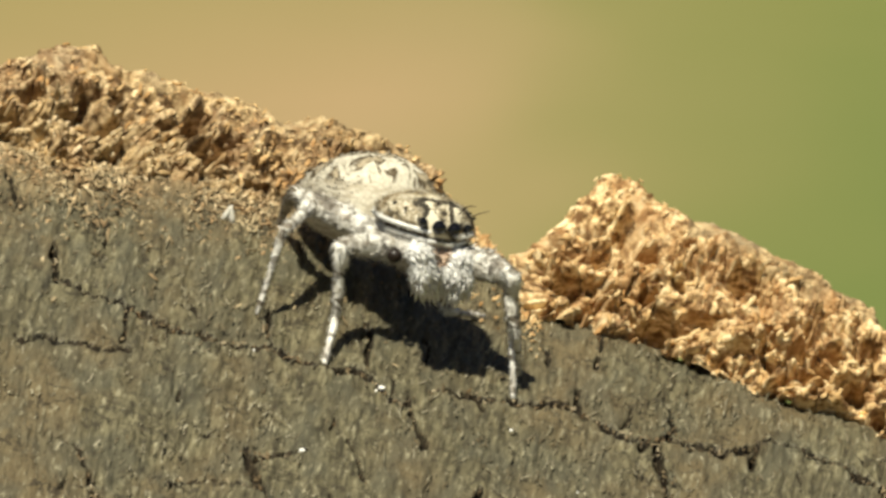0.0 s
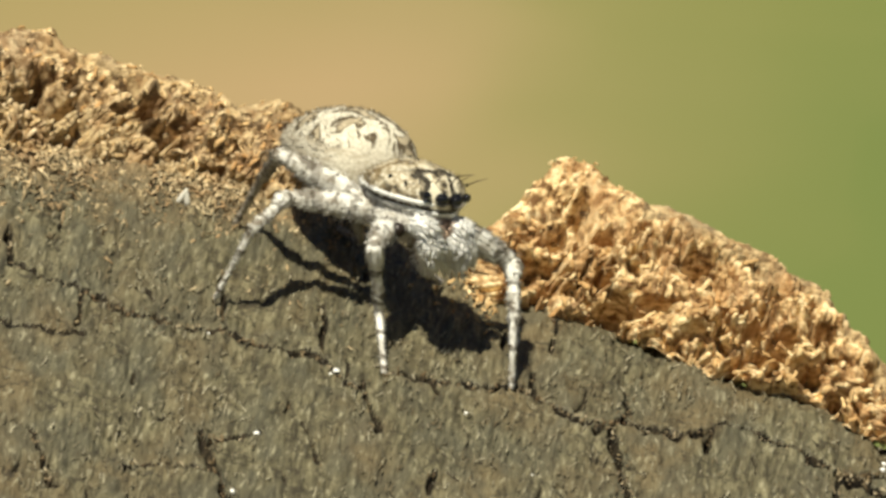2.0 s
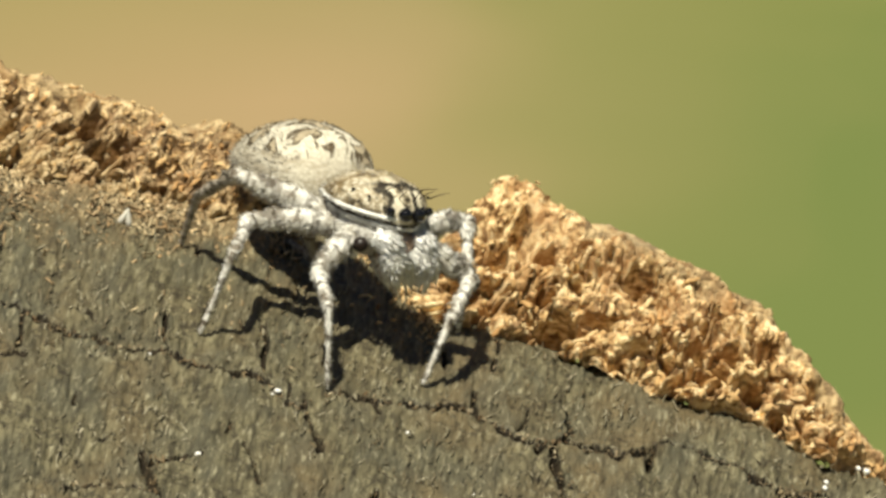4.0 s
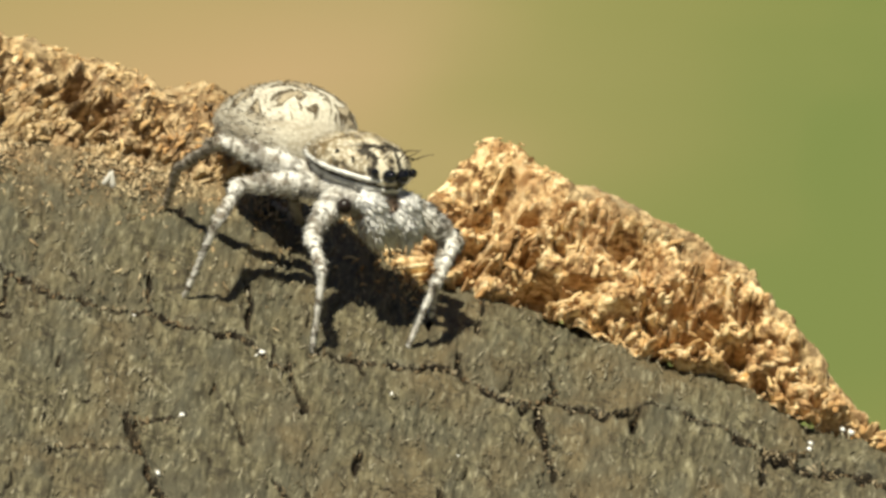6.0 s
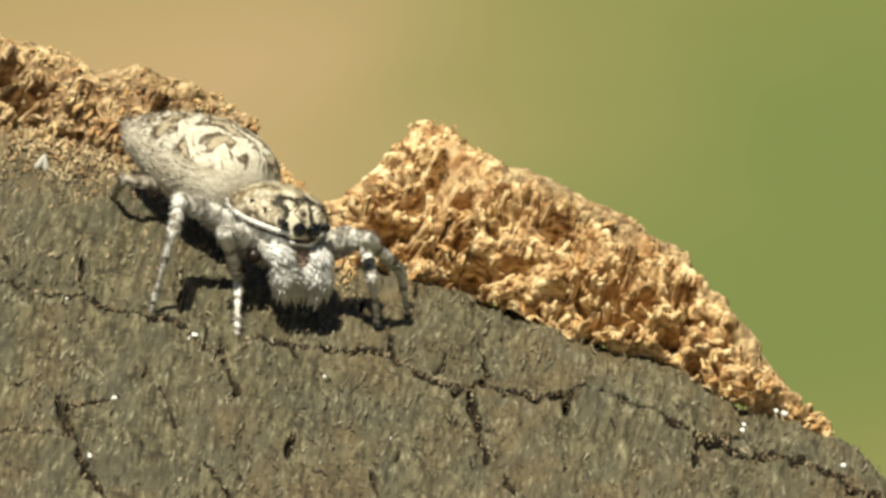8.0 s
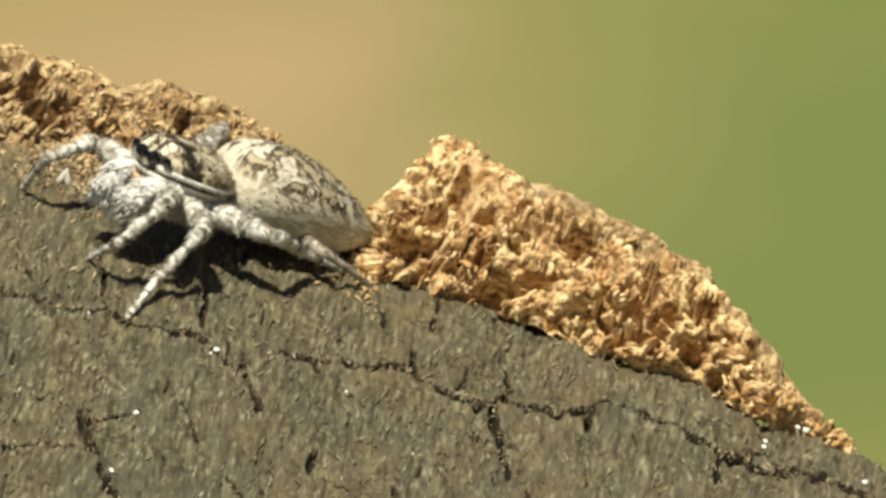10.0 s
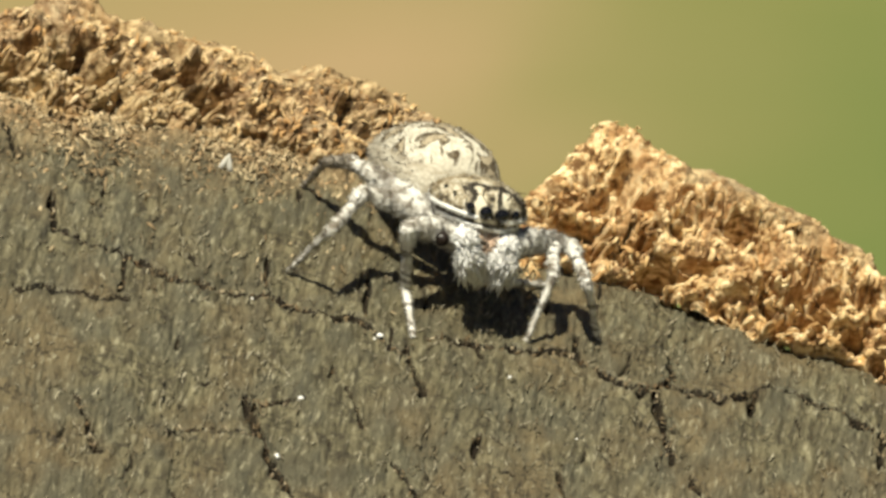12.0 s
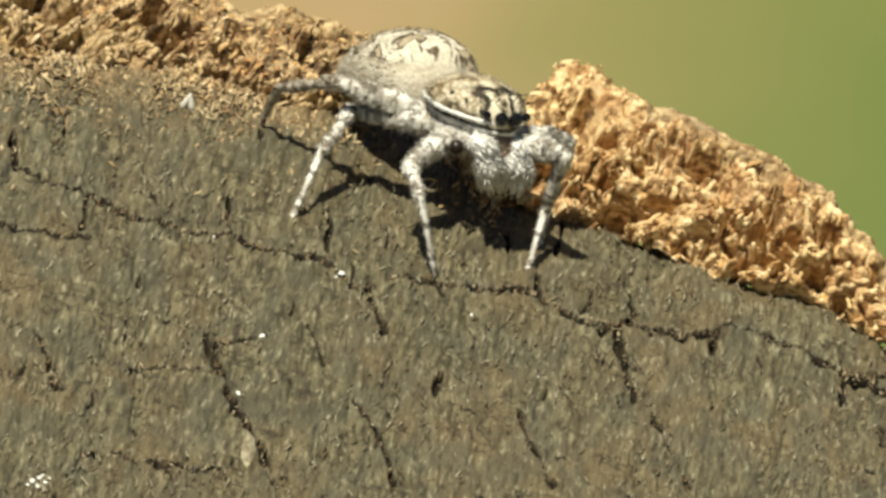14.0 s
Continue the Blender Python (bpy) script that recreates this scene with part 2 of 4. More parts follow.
crack(30, (1560, 862), (1620, 885), (1665, 905), (1720, 915), (1790, 940), (1840, 965), (1890, 995), (1950, 1040))
crack(11, (1570, 868), (1562, 890), (1564, 920))
crack(9, (1052, 580), (1063, 605), (1060, 635), (1052, 660))
crack(9, (478, 545), (474, 580), (482, 615))
crack(8, (228, 545), (222, 575), (216, 610))
crack(7, (20, 600), (90, 602), (140, 612), (200, 625), (240, 622))
crack(9, (650, 570), (655, 610), (650, 650))
crack(10, (12, 310), (22, 335), (30, 360))
crack(9, (135, 790), (150, 830), (165, 870), (180, 900))
crack(21, (440, 800), (455, 850), (470, 890), (485, 930), (520, 975), (545, 1030))
crack(8, (300, 850), (360, 855), (430, 860), (470, 870))
crack(8, (455, 806), (500, 808), (540, 800))
crack(8, (615, 785), (630, 820), (640, 860))
crack(10, (700, 915), (735, 960), (755, 1010), (765, 1070))
crack(11, (985, 935), (1000, 975), (1020, 1020), (1050, 1075))
crack(11, (1225, 940), (1245, 985), (1270, 1030), (1290, 1075))
crack(8, (590, 750), (586, 768))
crack(8, (1025, 695), (1022, 725))
crack(8, (848, 705), (855, 730))
crack(10, (1630, 960), (1630, 1000))
crack(7, (320, 690), (318, 710))
crack(7, (970, 620), (968, 650))
crack(8, (220, 1000), (330, 1020), (460, 1035))
crack(8, (850, 870), (838, 900))


# short checks all over the face, most of them along the fibres
rng = random.Random(12)
for _ in range(90):
    u, v = rng.uniform(-100, 1950), rng.uniform(330, 1150)
    if v < along(BACK, u) + 40:
        continue
    w = radians(rng.gauss(85, 16) if rng.random() < 0.6 else rng.gauss(22, 16))
    r = rng.uniform(8, 24)
    crack(rng.uniform(2.0, 5.0), (u, v), (u + r * math.cos(w) + rng.gauss(0, 3), v + r * math.sin(w)), (u + 1.8 * r * math.cos(w + 0.3), v + 1.8 * r * math.sin(w + 0.3)))


def crack_depth(u, v):
    """How deep the cracks cut, in plan units, at arrays of places."""
    wob_u = u + 3.4 * octaves(u, v, 0 * u, 22, 71, 3)
    wob_v = v + 3.4 * octaves(u, v, 0 * u, 22, 83, 3)
    out, lip = np.zeros_like(u), np.zeros_like(u)
    ragged = np.clip(0.95 + 0.85 * octaves(u, v, 0 * u, 24, 91, 3), 0.30, 1.9)
    for deep, line in CRACKS:
        for (u0, v0), (u1, v1) in zip(line, line[1:]):
            near = (u > min(u0, u1) - 40) & (u < max(u0, u1) + 40) & (v > min(v0, v1) - 40) & (v < max(v0, v1) + 40)
            if not near.any():
                continue
            pu, pv = wob_u[near], wob_v[near]
            du, dv = u1 - u0, v1 - v0
            t = np.clip(((pu - u0) * du + (pv - v0) * dv) / (du * du + dv * dv), 0, 1)
            d = np.hypot(pu - u0 - t * du, pv - v0 - t * dv)
            wide = (1.5 + deep * 0.17) * ragged[near]
            cut = np.clip(ragged[near] * 1.5, 0.5, 1) * 2.2 * deep
            out[near] = np.maximum(out[near], cut * np.clip(1.5 - d / wide, 0, 1))
            lip[near] = np.maximum(lip[near], min(deep, 10) * 0.28 * np.clip(1 - np.abs(d / wide - 2.3) / 1.1, 0, 1))
    return np.minimum(out, 26 + 0.12 * out) - lip * (out <= 0)


def grey_face():
    cols, rows = 980, 390
    u = np.linspace(-330, 2080, cols)[None, :] + np.zeros((rows, 1))
    back = along(BACK, u[0]) + 3 * octaves(u[0], 0 * u[0], 0 * u[0], 30, 5, 3)
    t = np.linspace(0, 1, rows)[:, None]
    v = back[None, :] + (1220 - back[None, :]) * t
    a, b = on_face(u, v)
    # fibres run down the face, a little aslant
    s = u + 0.14 * v
    h = 4.4 * octaves(s, v * 0.42, 0 * u, 17, 11, 3, 0.65) + 7 * octaves(u, v * 1.3, 0 * u, 150, 31, 2) + 3 * octaves(u, v, 0 * u, 46, 37, 2)
    cut = crack_depth(u, v)
    h -= cut
    h += 2.5 * np.clip(octaves(u, v, 0 * u, 22, 47, 2), 0, 1)
    edge = np.clip((v - back[None, :]) / 26, 0, 1)
    h -= 14 * (1 - edge) ** 2
    P = np.stack([a, b, h], -1)
    # skirts: the back edge and the front edge turn down into the log
    first, last = P[0].copy(), P[-1].copy()
    rim = [first + np.array((0, 25.0 * k, -110.0 * k)) for k in (4, 2, 1, 0.35)]
    tail = [last + np.array((0, -30.0 * k, -100.0 * k * k)) for k in (1, 2, 4)]
    whole = np.concatenate([np.stack(rim), P, np.stack(tail)])
    rot = np.exp(-np.maximum(v - back[None, :], 0) / 75) * np.clip((780 - u) / 120, 0, 1)
    return whole, np.pad(cut, ((4, 3), (0, 0))), np.pad(rot, ((4, 3), (0, 0)), mode="edge")


wood = tagged(new("log"), "weathered grey log with cracked face and crumbled orange edge", "log")
wood.matrix_world = WOOD
shape, cut, rot = grey_face()
me = grid_mesh("face", shape, GREY)
# faces that a crack cuts get its shade as a painted colour
me.materials.append(CRACK_SHADE)
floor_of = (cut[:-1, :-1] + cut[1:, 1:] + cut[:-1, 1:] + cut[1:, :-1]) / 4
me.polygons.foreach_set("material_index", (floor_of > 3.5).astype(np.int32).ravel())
me.attributes.new("brown_rot", "FLOAT", "POINT").data.foreach_set("value", rot.astype(np.float32).ravel())
face = new("face", me)
face.parent = wood
tagged(face, "grey cracked fibrous wood face")


# Larger holes in the banks: right, down, half width, half height, depth.
HOLES = [(1122, 402, 22, 30, 1.0), (1172, 582, 28, 18, 1.2), (1320, 516, 34, 22, 1.1), (1200, 462, 20, 12, 0.9), (1250, 572, 40, 10, 0.9), (1450, 660, 30, 16, 1.0),
         (1480, 632, 20, 14, 0.8), (1390, 600, 18, 12, 0.8), (1020, 500, 40, 8, 0.8), (358, 212, 26, 18, 1.2), (350, 268, 18, 12, 1.0), (118, 216, 26, 12, 1.0),
         (20, 210, 26, 12, 1.0), (440, 330, 20, 10, 0.8), (230, 128, 20, 9, 0.8), (605, 243, 24, 10, 0.8), (1530, 640, 22, 14, 0.8), (1130, 480, 14, 10, 0.7)]


def ridge(line, u0, u1, seed, lean):
    """The crumbled bank behind the face: from its foot up to its crest and down behind."""
    cols = int((u1 - u0) / 2.1)
    u = np.linspace(u0, u1, cols)
    foot, top = along(BACK, u) + 14, along(line, u) - 6
    tall = np.maximum(foot - top, 4)
    k = np.concatenate([np.linspace(-0.06, 1, 130), np.linspace(1, 2.2, 30)[1:]])[:, None]
    front = np.minimum(k, 1)
    v = foot - tall * front
    depth = tall * (lean * front + 0.35 * front ** 4)
    over = np.maximum(k - 1, 0)
    v = v + tall * 0.5 * over ** 2 + 25 * over
    depth = depth + (70 + 0.5 * tall) * over
    uu = u + 0 * v
    x, y = uu - 784.0, 441.0 - v
    # base of the column on the face's plane, then back along the line of sight
    sight = on_face(u, foot)[1] * CE + depth
    P = np.stack([x * (1 + sight / FAR), y * (1 + sight / FAR), -sight], -1)
    du, dk = np.gradient(P, axis=1), np.gradient(P, axis=0)
    n = np.cross(du, dk)
    n /= np.linalg.norm(n, axis=-1, keepdims=True) + 1e-9
    X, Y, Z = P[..., 0], P[..., 1], P[..., 2]
    big = octaves(X, Y, Z, 85, seed, 2)
    mid = octaves(X, Y, Z, 34, seed + 9, 2)
    fine = octaves(X, Y, Z, 13, seed + 19, 2)
    pits = np.clip(octaves(X, Y * 1.4, Z, 52, seed + 29, 2) - 0.02, 0, 1)
    for hu, hv, wu, wv, deep in HOLES:
        pits = pits + deep * np.clip(1.25 - np.hypot((uu - hu) / wu, (v - hv) / wv), 0, 1)
    # curled strips that lie aslant
    al, ac = (X + Y) * 0.71 + 12 * mid, (X - Y) * 0.71 + 16 * big
    lobe = octaves(X, Y, Z, 150, seed + 49, 1)
    wx, wy = 9 * octaves(X, Y, Z, 30, seed + 61, 2), 9 * octaves(X, Y, Z, 30, seed + 71, 2)
    worm = octaves((ac + wx) * 1.35, (al + wy) * 0.7, Z * 0.8, 19, seed + 39, 1)
    worm_2 = octaves((al + wy) * 1.1, (ac + wx) * 1.5, Z, 15, seed + 83, 1)
    patchy = np.clip(0.75 + 2.2 * octaves(X, Y, Z, 60, seed + 91, 2), 0.15, 1.3)
    d = 14 * lobe - 5 + 26 * big + 26 * (np.abs(mid) - 0.3) + (30 if u0 < 0 else 48) * patchy * (np.tanh(4.5 * np.abs(worm)) - 0.5) + 10 * np.tanh(5 * np.abs(worm_2)) + 11 * (0.5 - np.abs(fine)) - 100 * np.clip(1.25 * pits, 0, 1.2)
    fade = np.clip(tall / 60, 0.15, 1)
    P = P + n * (d * fade * np.clip(1.15 - 0.25 * over, 0.5, 1) * (1 - 0.8 * np.clip((k - 0.70) / 0.28, 0, 1)))[..., None]
    n2 = np.cross(np.gradient(P, axis=1), np.gradient(P, axis=0))
    n2 /= np.linalg.norm(n2, axis=-1, keepdims=True) + 1e-9
    n = n + n2
    n /= np.linalg.norm(n, axis=-1, keepdims=True) + 1e-9
    return P, n, pits, uu


CAM_TO_WOOD = np.array((A_AX[:], B_AX[:], N_AX[:]))


def curls(V, F, rng, p, nn, way, long, thick, curl, flat=0.7):
    """One crumb: a short bent piece, six-sided, with blunt ends, added to V and F."""
    way = way / (np.linalg.norm(way) + 1e-9)
    side = np.cross(nn, way)
    side /= np.linalg.norm(side) + 1e-9
    up = np.cross(way, side)
    base = len(V)
    twist = rng.uniform(-0.5, 0.5)
    flat *= rng.uniform(0.6, 1.2)
    for i, s in enumerate((-0.5, -0.2, 0.2, 0.5)):
        m = p + way * long * s + up * long * curl * (0.22 - s * s) + side * long * twist * (0.2 - s * s) + rng.normal(0, 0.12 * thick, 3)
        r = thick * (0.6 if i in (0, 3) else 1.0) * rng.uniform(0.6, 1.3)
        for j in range(6):
            w = j * math.pi / 3
            k = r * rng.uniform(0.7, 1.25)
            V.append(m + side * k * math.cos(w) + up * k * flat * math.sin(w))
    for i in range(3):
        for j in range(6):
            o = base + 6 * i
            F.append((o + j, o + (j + 1) % 6, o + 6 + (j + 1) % 6, o + 6 + j))
    F.append(tuple(range(base + 5, base - 1, -1)))
    F.append(tuple(range(base + 18, base + 24)))


def joined(name, V, F, material, parent, label):
    me = bpy.data.meshes.new(name)
    me.from_pydata((np.array(V) * U).tolist(), [], F)
    me.shade_smooth()
    me.materials.append(material)
    ob = new(name, me)
    ob.parent = parent
    return tagged(ob, label, kind="stuff")


CURL_SHAPES = []
for i in range(10):
    V, F = [], []
    curls(V, F, np.random.default_rng(300 + i), np.zeros(3), np.array((0.0, 0.0, 1.0)), np.array((1.0, 0.0, 0.0)), 34 + 2 * i, 5.2, 0.3 + 0.1 * i)
    me = bpy.data.meshes.new("wood_curl")
    me.from_pydata((np.array(V) * U).tolist(), [], F)
    me.shade_smooth()
    me.materials.append(CURL)
    CURL_SHAPES.append(me)


def big_curls(parent, P, n, pits, count, large, rng):
    """The larger curls of rotten wood, each a piece of its own."""
    while count:
        i, j = rng.integers(8, 107), rng.integers(1, P.shape[1] - 1)
        if pits[i, j] > 0.3:
            continue
        p, nn = Vector(CAM_TO_WOOD @ P[i, j]), Vector(CAM_TO_WOOD @ n[i, j]).normalized()
        way = Vector(CAM_TO_WOOD @ (rng.normal(size=3) * 0.7 + np.array((0.8, 0.8, 0.2))))
        way = (way - nn * way.dot(nn) * 0.85).normalized()
        side = nn.cross(way).normalized()
        m = Matrix((way, side, way.cross(side))).transposed().to_4x4() @ Matrix.Scale(rng.uniform(0.6, 1.0) * large, 4)
        m.translation = (p + nn * rng.uniform(-5, 1)) * U
        ob = new("wood_curl", CURL_SHAPES[rng.integers(0, 10)])
        ob.parent = parent
        ob.matrix_basis = m
        count -= 1


def bank(name, line, u0, u1, seed, lean, count, dull, label):
    P, n, pits, uu = ridge(line, u0, u1, seed, lean)
    me = grid_mesh(name, P @ CAM_TO_WOOD.T, DULL_ROT if u0 < 0 else ROT)
    me.materials.append(CRUST)
    # a greyer crust along the crest
    r, c = P.shape[:2]
    kk = np.arange(r - 1)[:, None] * 0.708 + 7 * lattice(uu[:-1, :-1] / 30, 0 * uu[:-1, :-1], 0 * uu[:-1, :-1], seed) + 0 * uu[:-1, :-1]
    crust = (kk > 78) & (uu[:-1, :-1] > (1215 if u0 > 800 else 150)) | (kk < dull * np.interp(uu[:-1, :-1], (-330, 250, 450, 700), (1.6, 1.5, 0.8, 0.3)))
    me.polygons.foreach_set("material_index", crust.astype(np.int32).ravel())
    ob = new(name, me)
    ob.parent = wood
    tagged(ob, label)
    rng = np.random.default_rng(seed + 3)
    bright, grey = ([], []), ([], [])
    for _ in range(count):
        i, j = rng.integers(4, 139), rng.integers(1, c - 1)
        high = i * 0.708
        if pits[i, j] > 0.3 and rng.random() < 0.92:
            continue
        if high > 74 and uu[i, j] > 1215 and rng.random() < 0.93:
            continue
        p, nn = P[i, j] @ CAM_TO_WOOD.T, n[i, j] @ CAM_TO_WOOD.T
        way = CAM_TO_WOOD @ (rng.normal(size=3) * 0.75 + np.array((0.8, 0.8, 0.2)))
        way -= nn * (way @ nn) * rng.uniform(0.6, 1.0)
        large = rng.random() < (0.35 if u0 < 0 else 0.45) and high < 82
        if u0 < 0:
            size = (rng.gamma(3.0, 4.0) + 9, rng.gamma(5.0, 0.42) + 1.7) if large else (rng.gamma(3.0, 2.6) + 5, rng.gamma(5.0, 0.35) + 1.1)
        else:
            size = (rng.gamma(3.0, 4.2) + 12, rng.gamma(5.0, 0.45) + 2.0) if large else (rng.gamma(3.0, 2.6) + 6, rng.gamma(5.0, 0.4) + 1.3)
        low = high < dull * np.interp(uu[i, j], (-330, 250, 450, 700), (1.6, 1.5, 0.8, 0.3)) + 12 * rng.normal() or (u0 < 0 and uu[i, j] < 150 and rng.random() < 0.35)
        curls(*(grey if low else bright), rng, p + nn * rng.uniform(-5, 4), nn, way, *size, rng.uniform(-0.8, 1.2), 0.65)
    big_curls(ob, P, n, pits, *((80, 0.7) if u0 < 0 else (70, 0.6)), rng)
    if bright[0]:
        joined("crumb", *bright, CHIP, ob, "pale orange crumbs and curls of rotten wood")
    if grey[0]:
        joined("crumb", *grey, DULL_CHIP, ob, "dull brown crumbs of rotten wood")


bank("crumbled_bank", CREST, -330, 800, 101, 0.55, 1700, 32, "long bank of crumbled orange-brown rotten wood")
bank("crumbled_chunk", CHUNK, 908, 1800, 202, 0.45, 1100, -60, "raised chunk of crumbled orange-brown rotten wood")


def loose_fibres():
    """Short fibres that stand off the grey face."""
    rng = np.random.default_rng(77)
    V, F = [], []
    spots = rng.uniform((-300, 230), (2050, 1200), (9000, 2))
    open_face = (spots[:, 1] > along(BACK, spots[:, 0]) + 12) & (crack_depth(spots[:, 0], spots[:, 1]) <= 0) & (crack_depth(spots[:, 0], spots[:, 1] + 9) <= 0)
    for u, v in spots[open_face]:
        a, b = on_face(u, v)
        way = np.array((rng.normal(0, 0.35) - 0.05, -1.0 / SE * 0.55, rng.normal(0.0, 0.18)))
        long = rng.gamma(5.0, 2.4) + 5
        curls(V, F, rng, np.array((a, b, rng.uniform(0, 4.5))), np.array((0.0, 0.0, 1.0)), way, long / 0.62, rng.uniform(0.8, 1.9), rng.uniform(-0.1, 0.25))
    joined("fibre", V, F, PALE_FIBRE, face, "short pale loose wood fibres")


def grains():
    """Bright grains and one white chip that stick to the wood: right, down, size."""
    rng = random.Random(4)
    for u, v, r in ((676, 687, 7), (666, 692, 4), (536, 798, 7), (1717, 833, 8), (1702, 828, 5), (1612, 789, 6), (1626, 797, 5), (1822, 926, 7), (492, 901, 6), (1440, 717, 4),
                    (128, 1056, 6), (140, 1050, 5), (151, 1058, 5), (137, 1065, 5), (146, 1045, 4), (119, 1062, 4), (158, 1050, 3), (905, 762, 4), (1645, 852, 6), (1643, 862, 6), (1022, 872, 3), (450, 620, 3)):
        bm = bmesh.new()
        bmesh.ops.create_icosphere(bm, subdivisions=1, radius=r * U)
        for p in bm.verts:
            p.co = Vector((p.co.x * rng.uniform(0.6, 1.2), p.co.y * rng.uniform(0.6, 1.2), p.co.z * rng.uniform(0.5, 1.0)))
        g = part("grain", bm, GRAIN, face, "bright white grain")
        a, b = on_face(u, v, 3)
        g.matrix_basis = pose(a * U, b * U, 3 * U, 0, 0, rng.uniform(0, 180))


def pale_splinter():
    """A split white splinter that stands on the grey wood."""
    bm = bmesh.new()
    for lean, long, aside in ((16, 34, -9), (-20, 31, 10)):
        loft(bm, [(-2, 0, 0, 5, 6), (long * 0.4, 0, 0, 4, 5.5), (long * 0.8, 0, 0, 3, 4), (long, 0, 0, 1.5, 2)], 8)
        fresh = [p for p in bm.verts if not p.tag]
        turn = Matrix.Translation((aside * U, 0, 0)) @ Matrix.Rotation(radians(lean), 4, "Y") @ Matrix.Rotation(radians(-90), 4, "Y")
        for p in fresh:
            p.co = turn @ p.co
            p.tag = True
    ob = part("splinter", bm, plain("bleached_wood", (0.62, 0.60, 0.54)), face, "split white splinter")
    a, b = on_face(402, 394)
    ob.matrix_basis = pose(a * U, b * U, 0)
    # a pale plug of wood in the widest crack
    bm = bmesh.new()
    loft(bm, [(-85, 0, 0, 4, 3), (-50, 3, 1, 11, 7), (0, 0, 2, 13, 8), (45, -4, 1, 10, 7), (80, 0, 0, 3, 3)], 10)
    ob = part("splinter", bm, PALE_FIBRE, face, "pale plug of wood in a crack")
    a, b = on_face(509, 1000)
    ob.matrix_basis = pose(a * U, b * U, -2 * U, 0, 0, 98)


def strewn():
    """Dull crumbs and tufts on the grey wood along the foot of the long bank."""
    rng = np.random.default_rng(78)
    heaps = {"dull crumbs strewn on the grey wood": ([], [], GREY_CHIP, 42, 2000), "brown crumbs at the foot of the bank": ([], [], DULL_CHIP, 20, 1500),
             "orange crumbs in the dip between the banks": ([], [], CHIP, 26, 520)}
    for label, (V, F, material, far, count) in heaps.items():
        while len(V) < 24 * count:
            u = rng.uniform(790, 960) if material is CHIP else rng.uniform(-300, 740)
            v = along(BACK, u) + rng.exponential(far) + 2
            a, b = on_face(u, v)
            way = np.array((rng.normal(0, 0.6), rng.normal(0, 1.6), rng.normal(0.0, 0.6)))
            curls(V, F, rng, np.array((a, b, rng.uniform(-1, 5))), np.array((0.0, 0.0, 1.0)), way, rng.gamma(5.0, 2.4) + 6, rng.uniform(1.2, 3.4), rng.uniform(-0.3, 0.7))
        joined("crumb", V, F, material, face, label)


def crack_bits():
    """Pale and brown bits along the broken lips of the cracks."""
    rng = np.random.default_rng(79)
    V, F = [], []
    for deep, line in CRACKS:
        if deep < 8:
            continue
        for (u0, v0), (u1, v1) in zip(line, line[1:]):
            for _ in range(int(math.hypot(u1 - u0, v1 - v0) * deep / 90) + 1):
                k, off = rng.random(), rng.normal(0, 3 + 0.3 * deep)
                a, b = on_face(u0 + (u1 - u0) * k + off, v0 + (v1 - v0) * k + 0.5 * rng.normal(0, 3 + 0.3 * deep))
                way = np.array((rng.normal(0, 0.6), rng.normal(0, 1.6), rng.normal(0.0, 0.5)))
                curls(V, F, rng, np.array((a, b, rng.uniform(-5, 3))), np.array((0.0, 0.0, 1.0)), way, rng.gamma(4.0, 2.0) + 4, rng.uniform(1.0, 2.6), rng.uniform(-0.3, 0.6))
    joined("splinter", V, F, SPLINTER, face, "pale and brown splinters along the cracks")


loose_fibres()
crack_bits()
strewn()
grains()
pale_splinter()

# the trunk under the face, down to the meadow
def trunk():
    bm = bmesh.new()
    seg, rings = 40, 14
    low = WOOD.inverted()
    a0, b0 = on_face(870, 700)[0], -1060.0
    ring = []
    for i in range(rings + 1):
        k = i / rings
        row = []
        for j in range(seg):
            w = 2 * math.pi * j / seg
            rx, ry = 1420 * (1 + 0.25 * k), 1010 * (1 + 0.35 * k)
            p = WOOD @ (Vector((a0 + rx * math.cos(w) * 0.93, b0 + ry * math.sin(w), -320)) * U)
            p.z = p.z * (1 - k) - 0.002 * k
            p.x += 0.0004 * math.sin(3 * w) + 0.0002 * math.sin(11 * w + 2 * k)
            row.append(bm.verts.new(low @ p))
        ring.append(row)
    for r0, r1 in zip(ring, ring[1:]):
        for j in range(seg):
            bm.faces.new((r0[j], r1[j], r1[(j + 1) % seg], r0[(j + 1) % seg]))
    bm.faces.new(ring[0])
    bm.normal_update()
    part("trunk", bm, GREY, wood, "grey weathered trunk")


trunk()


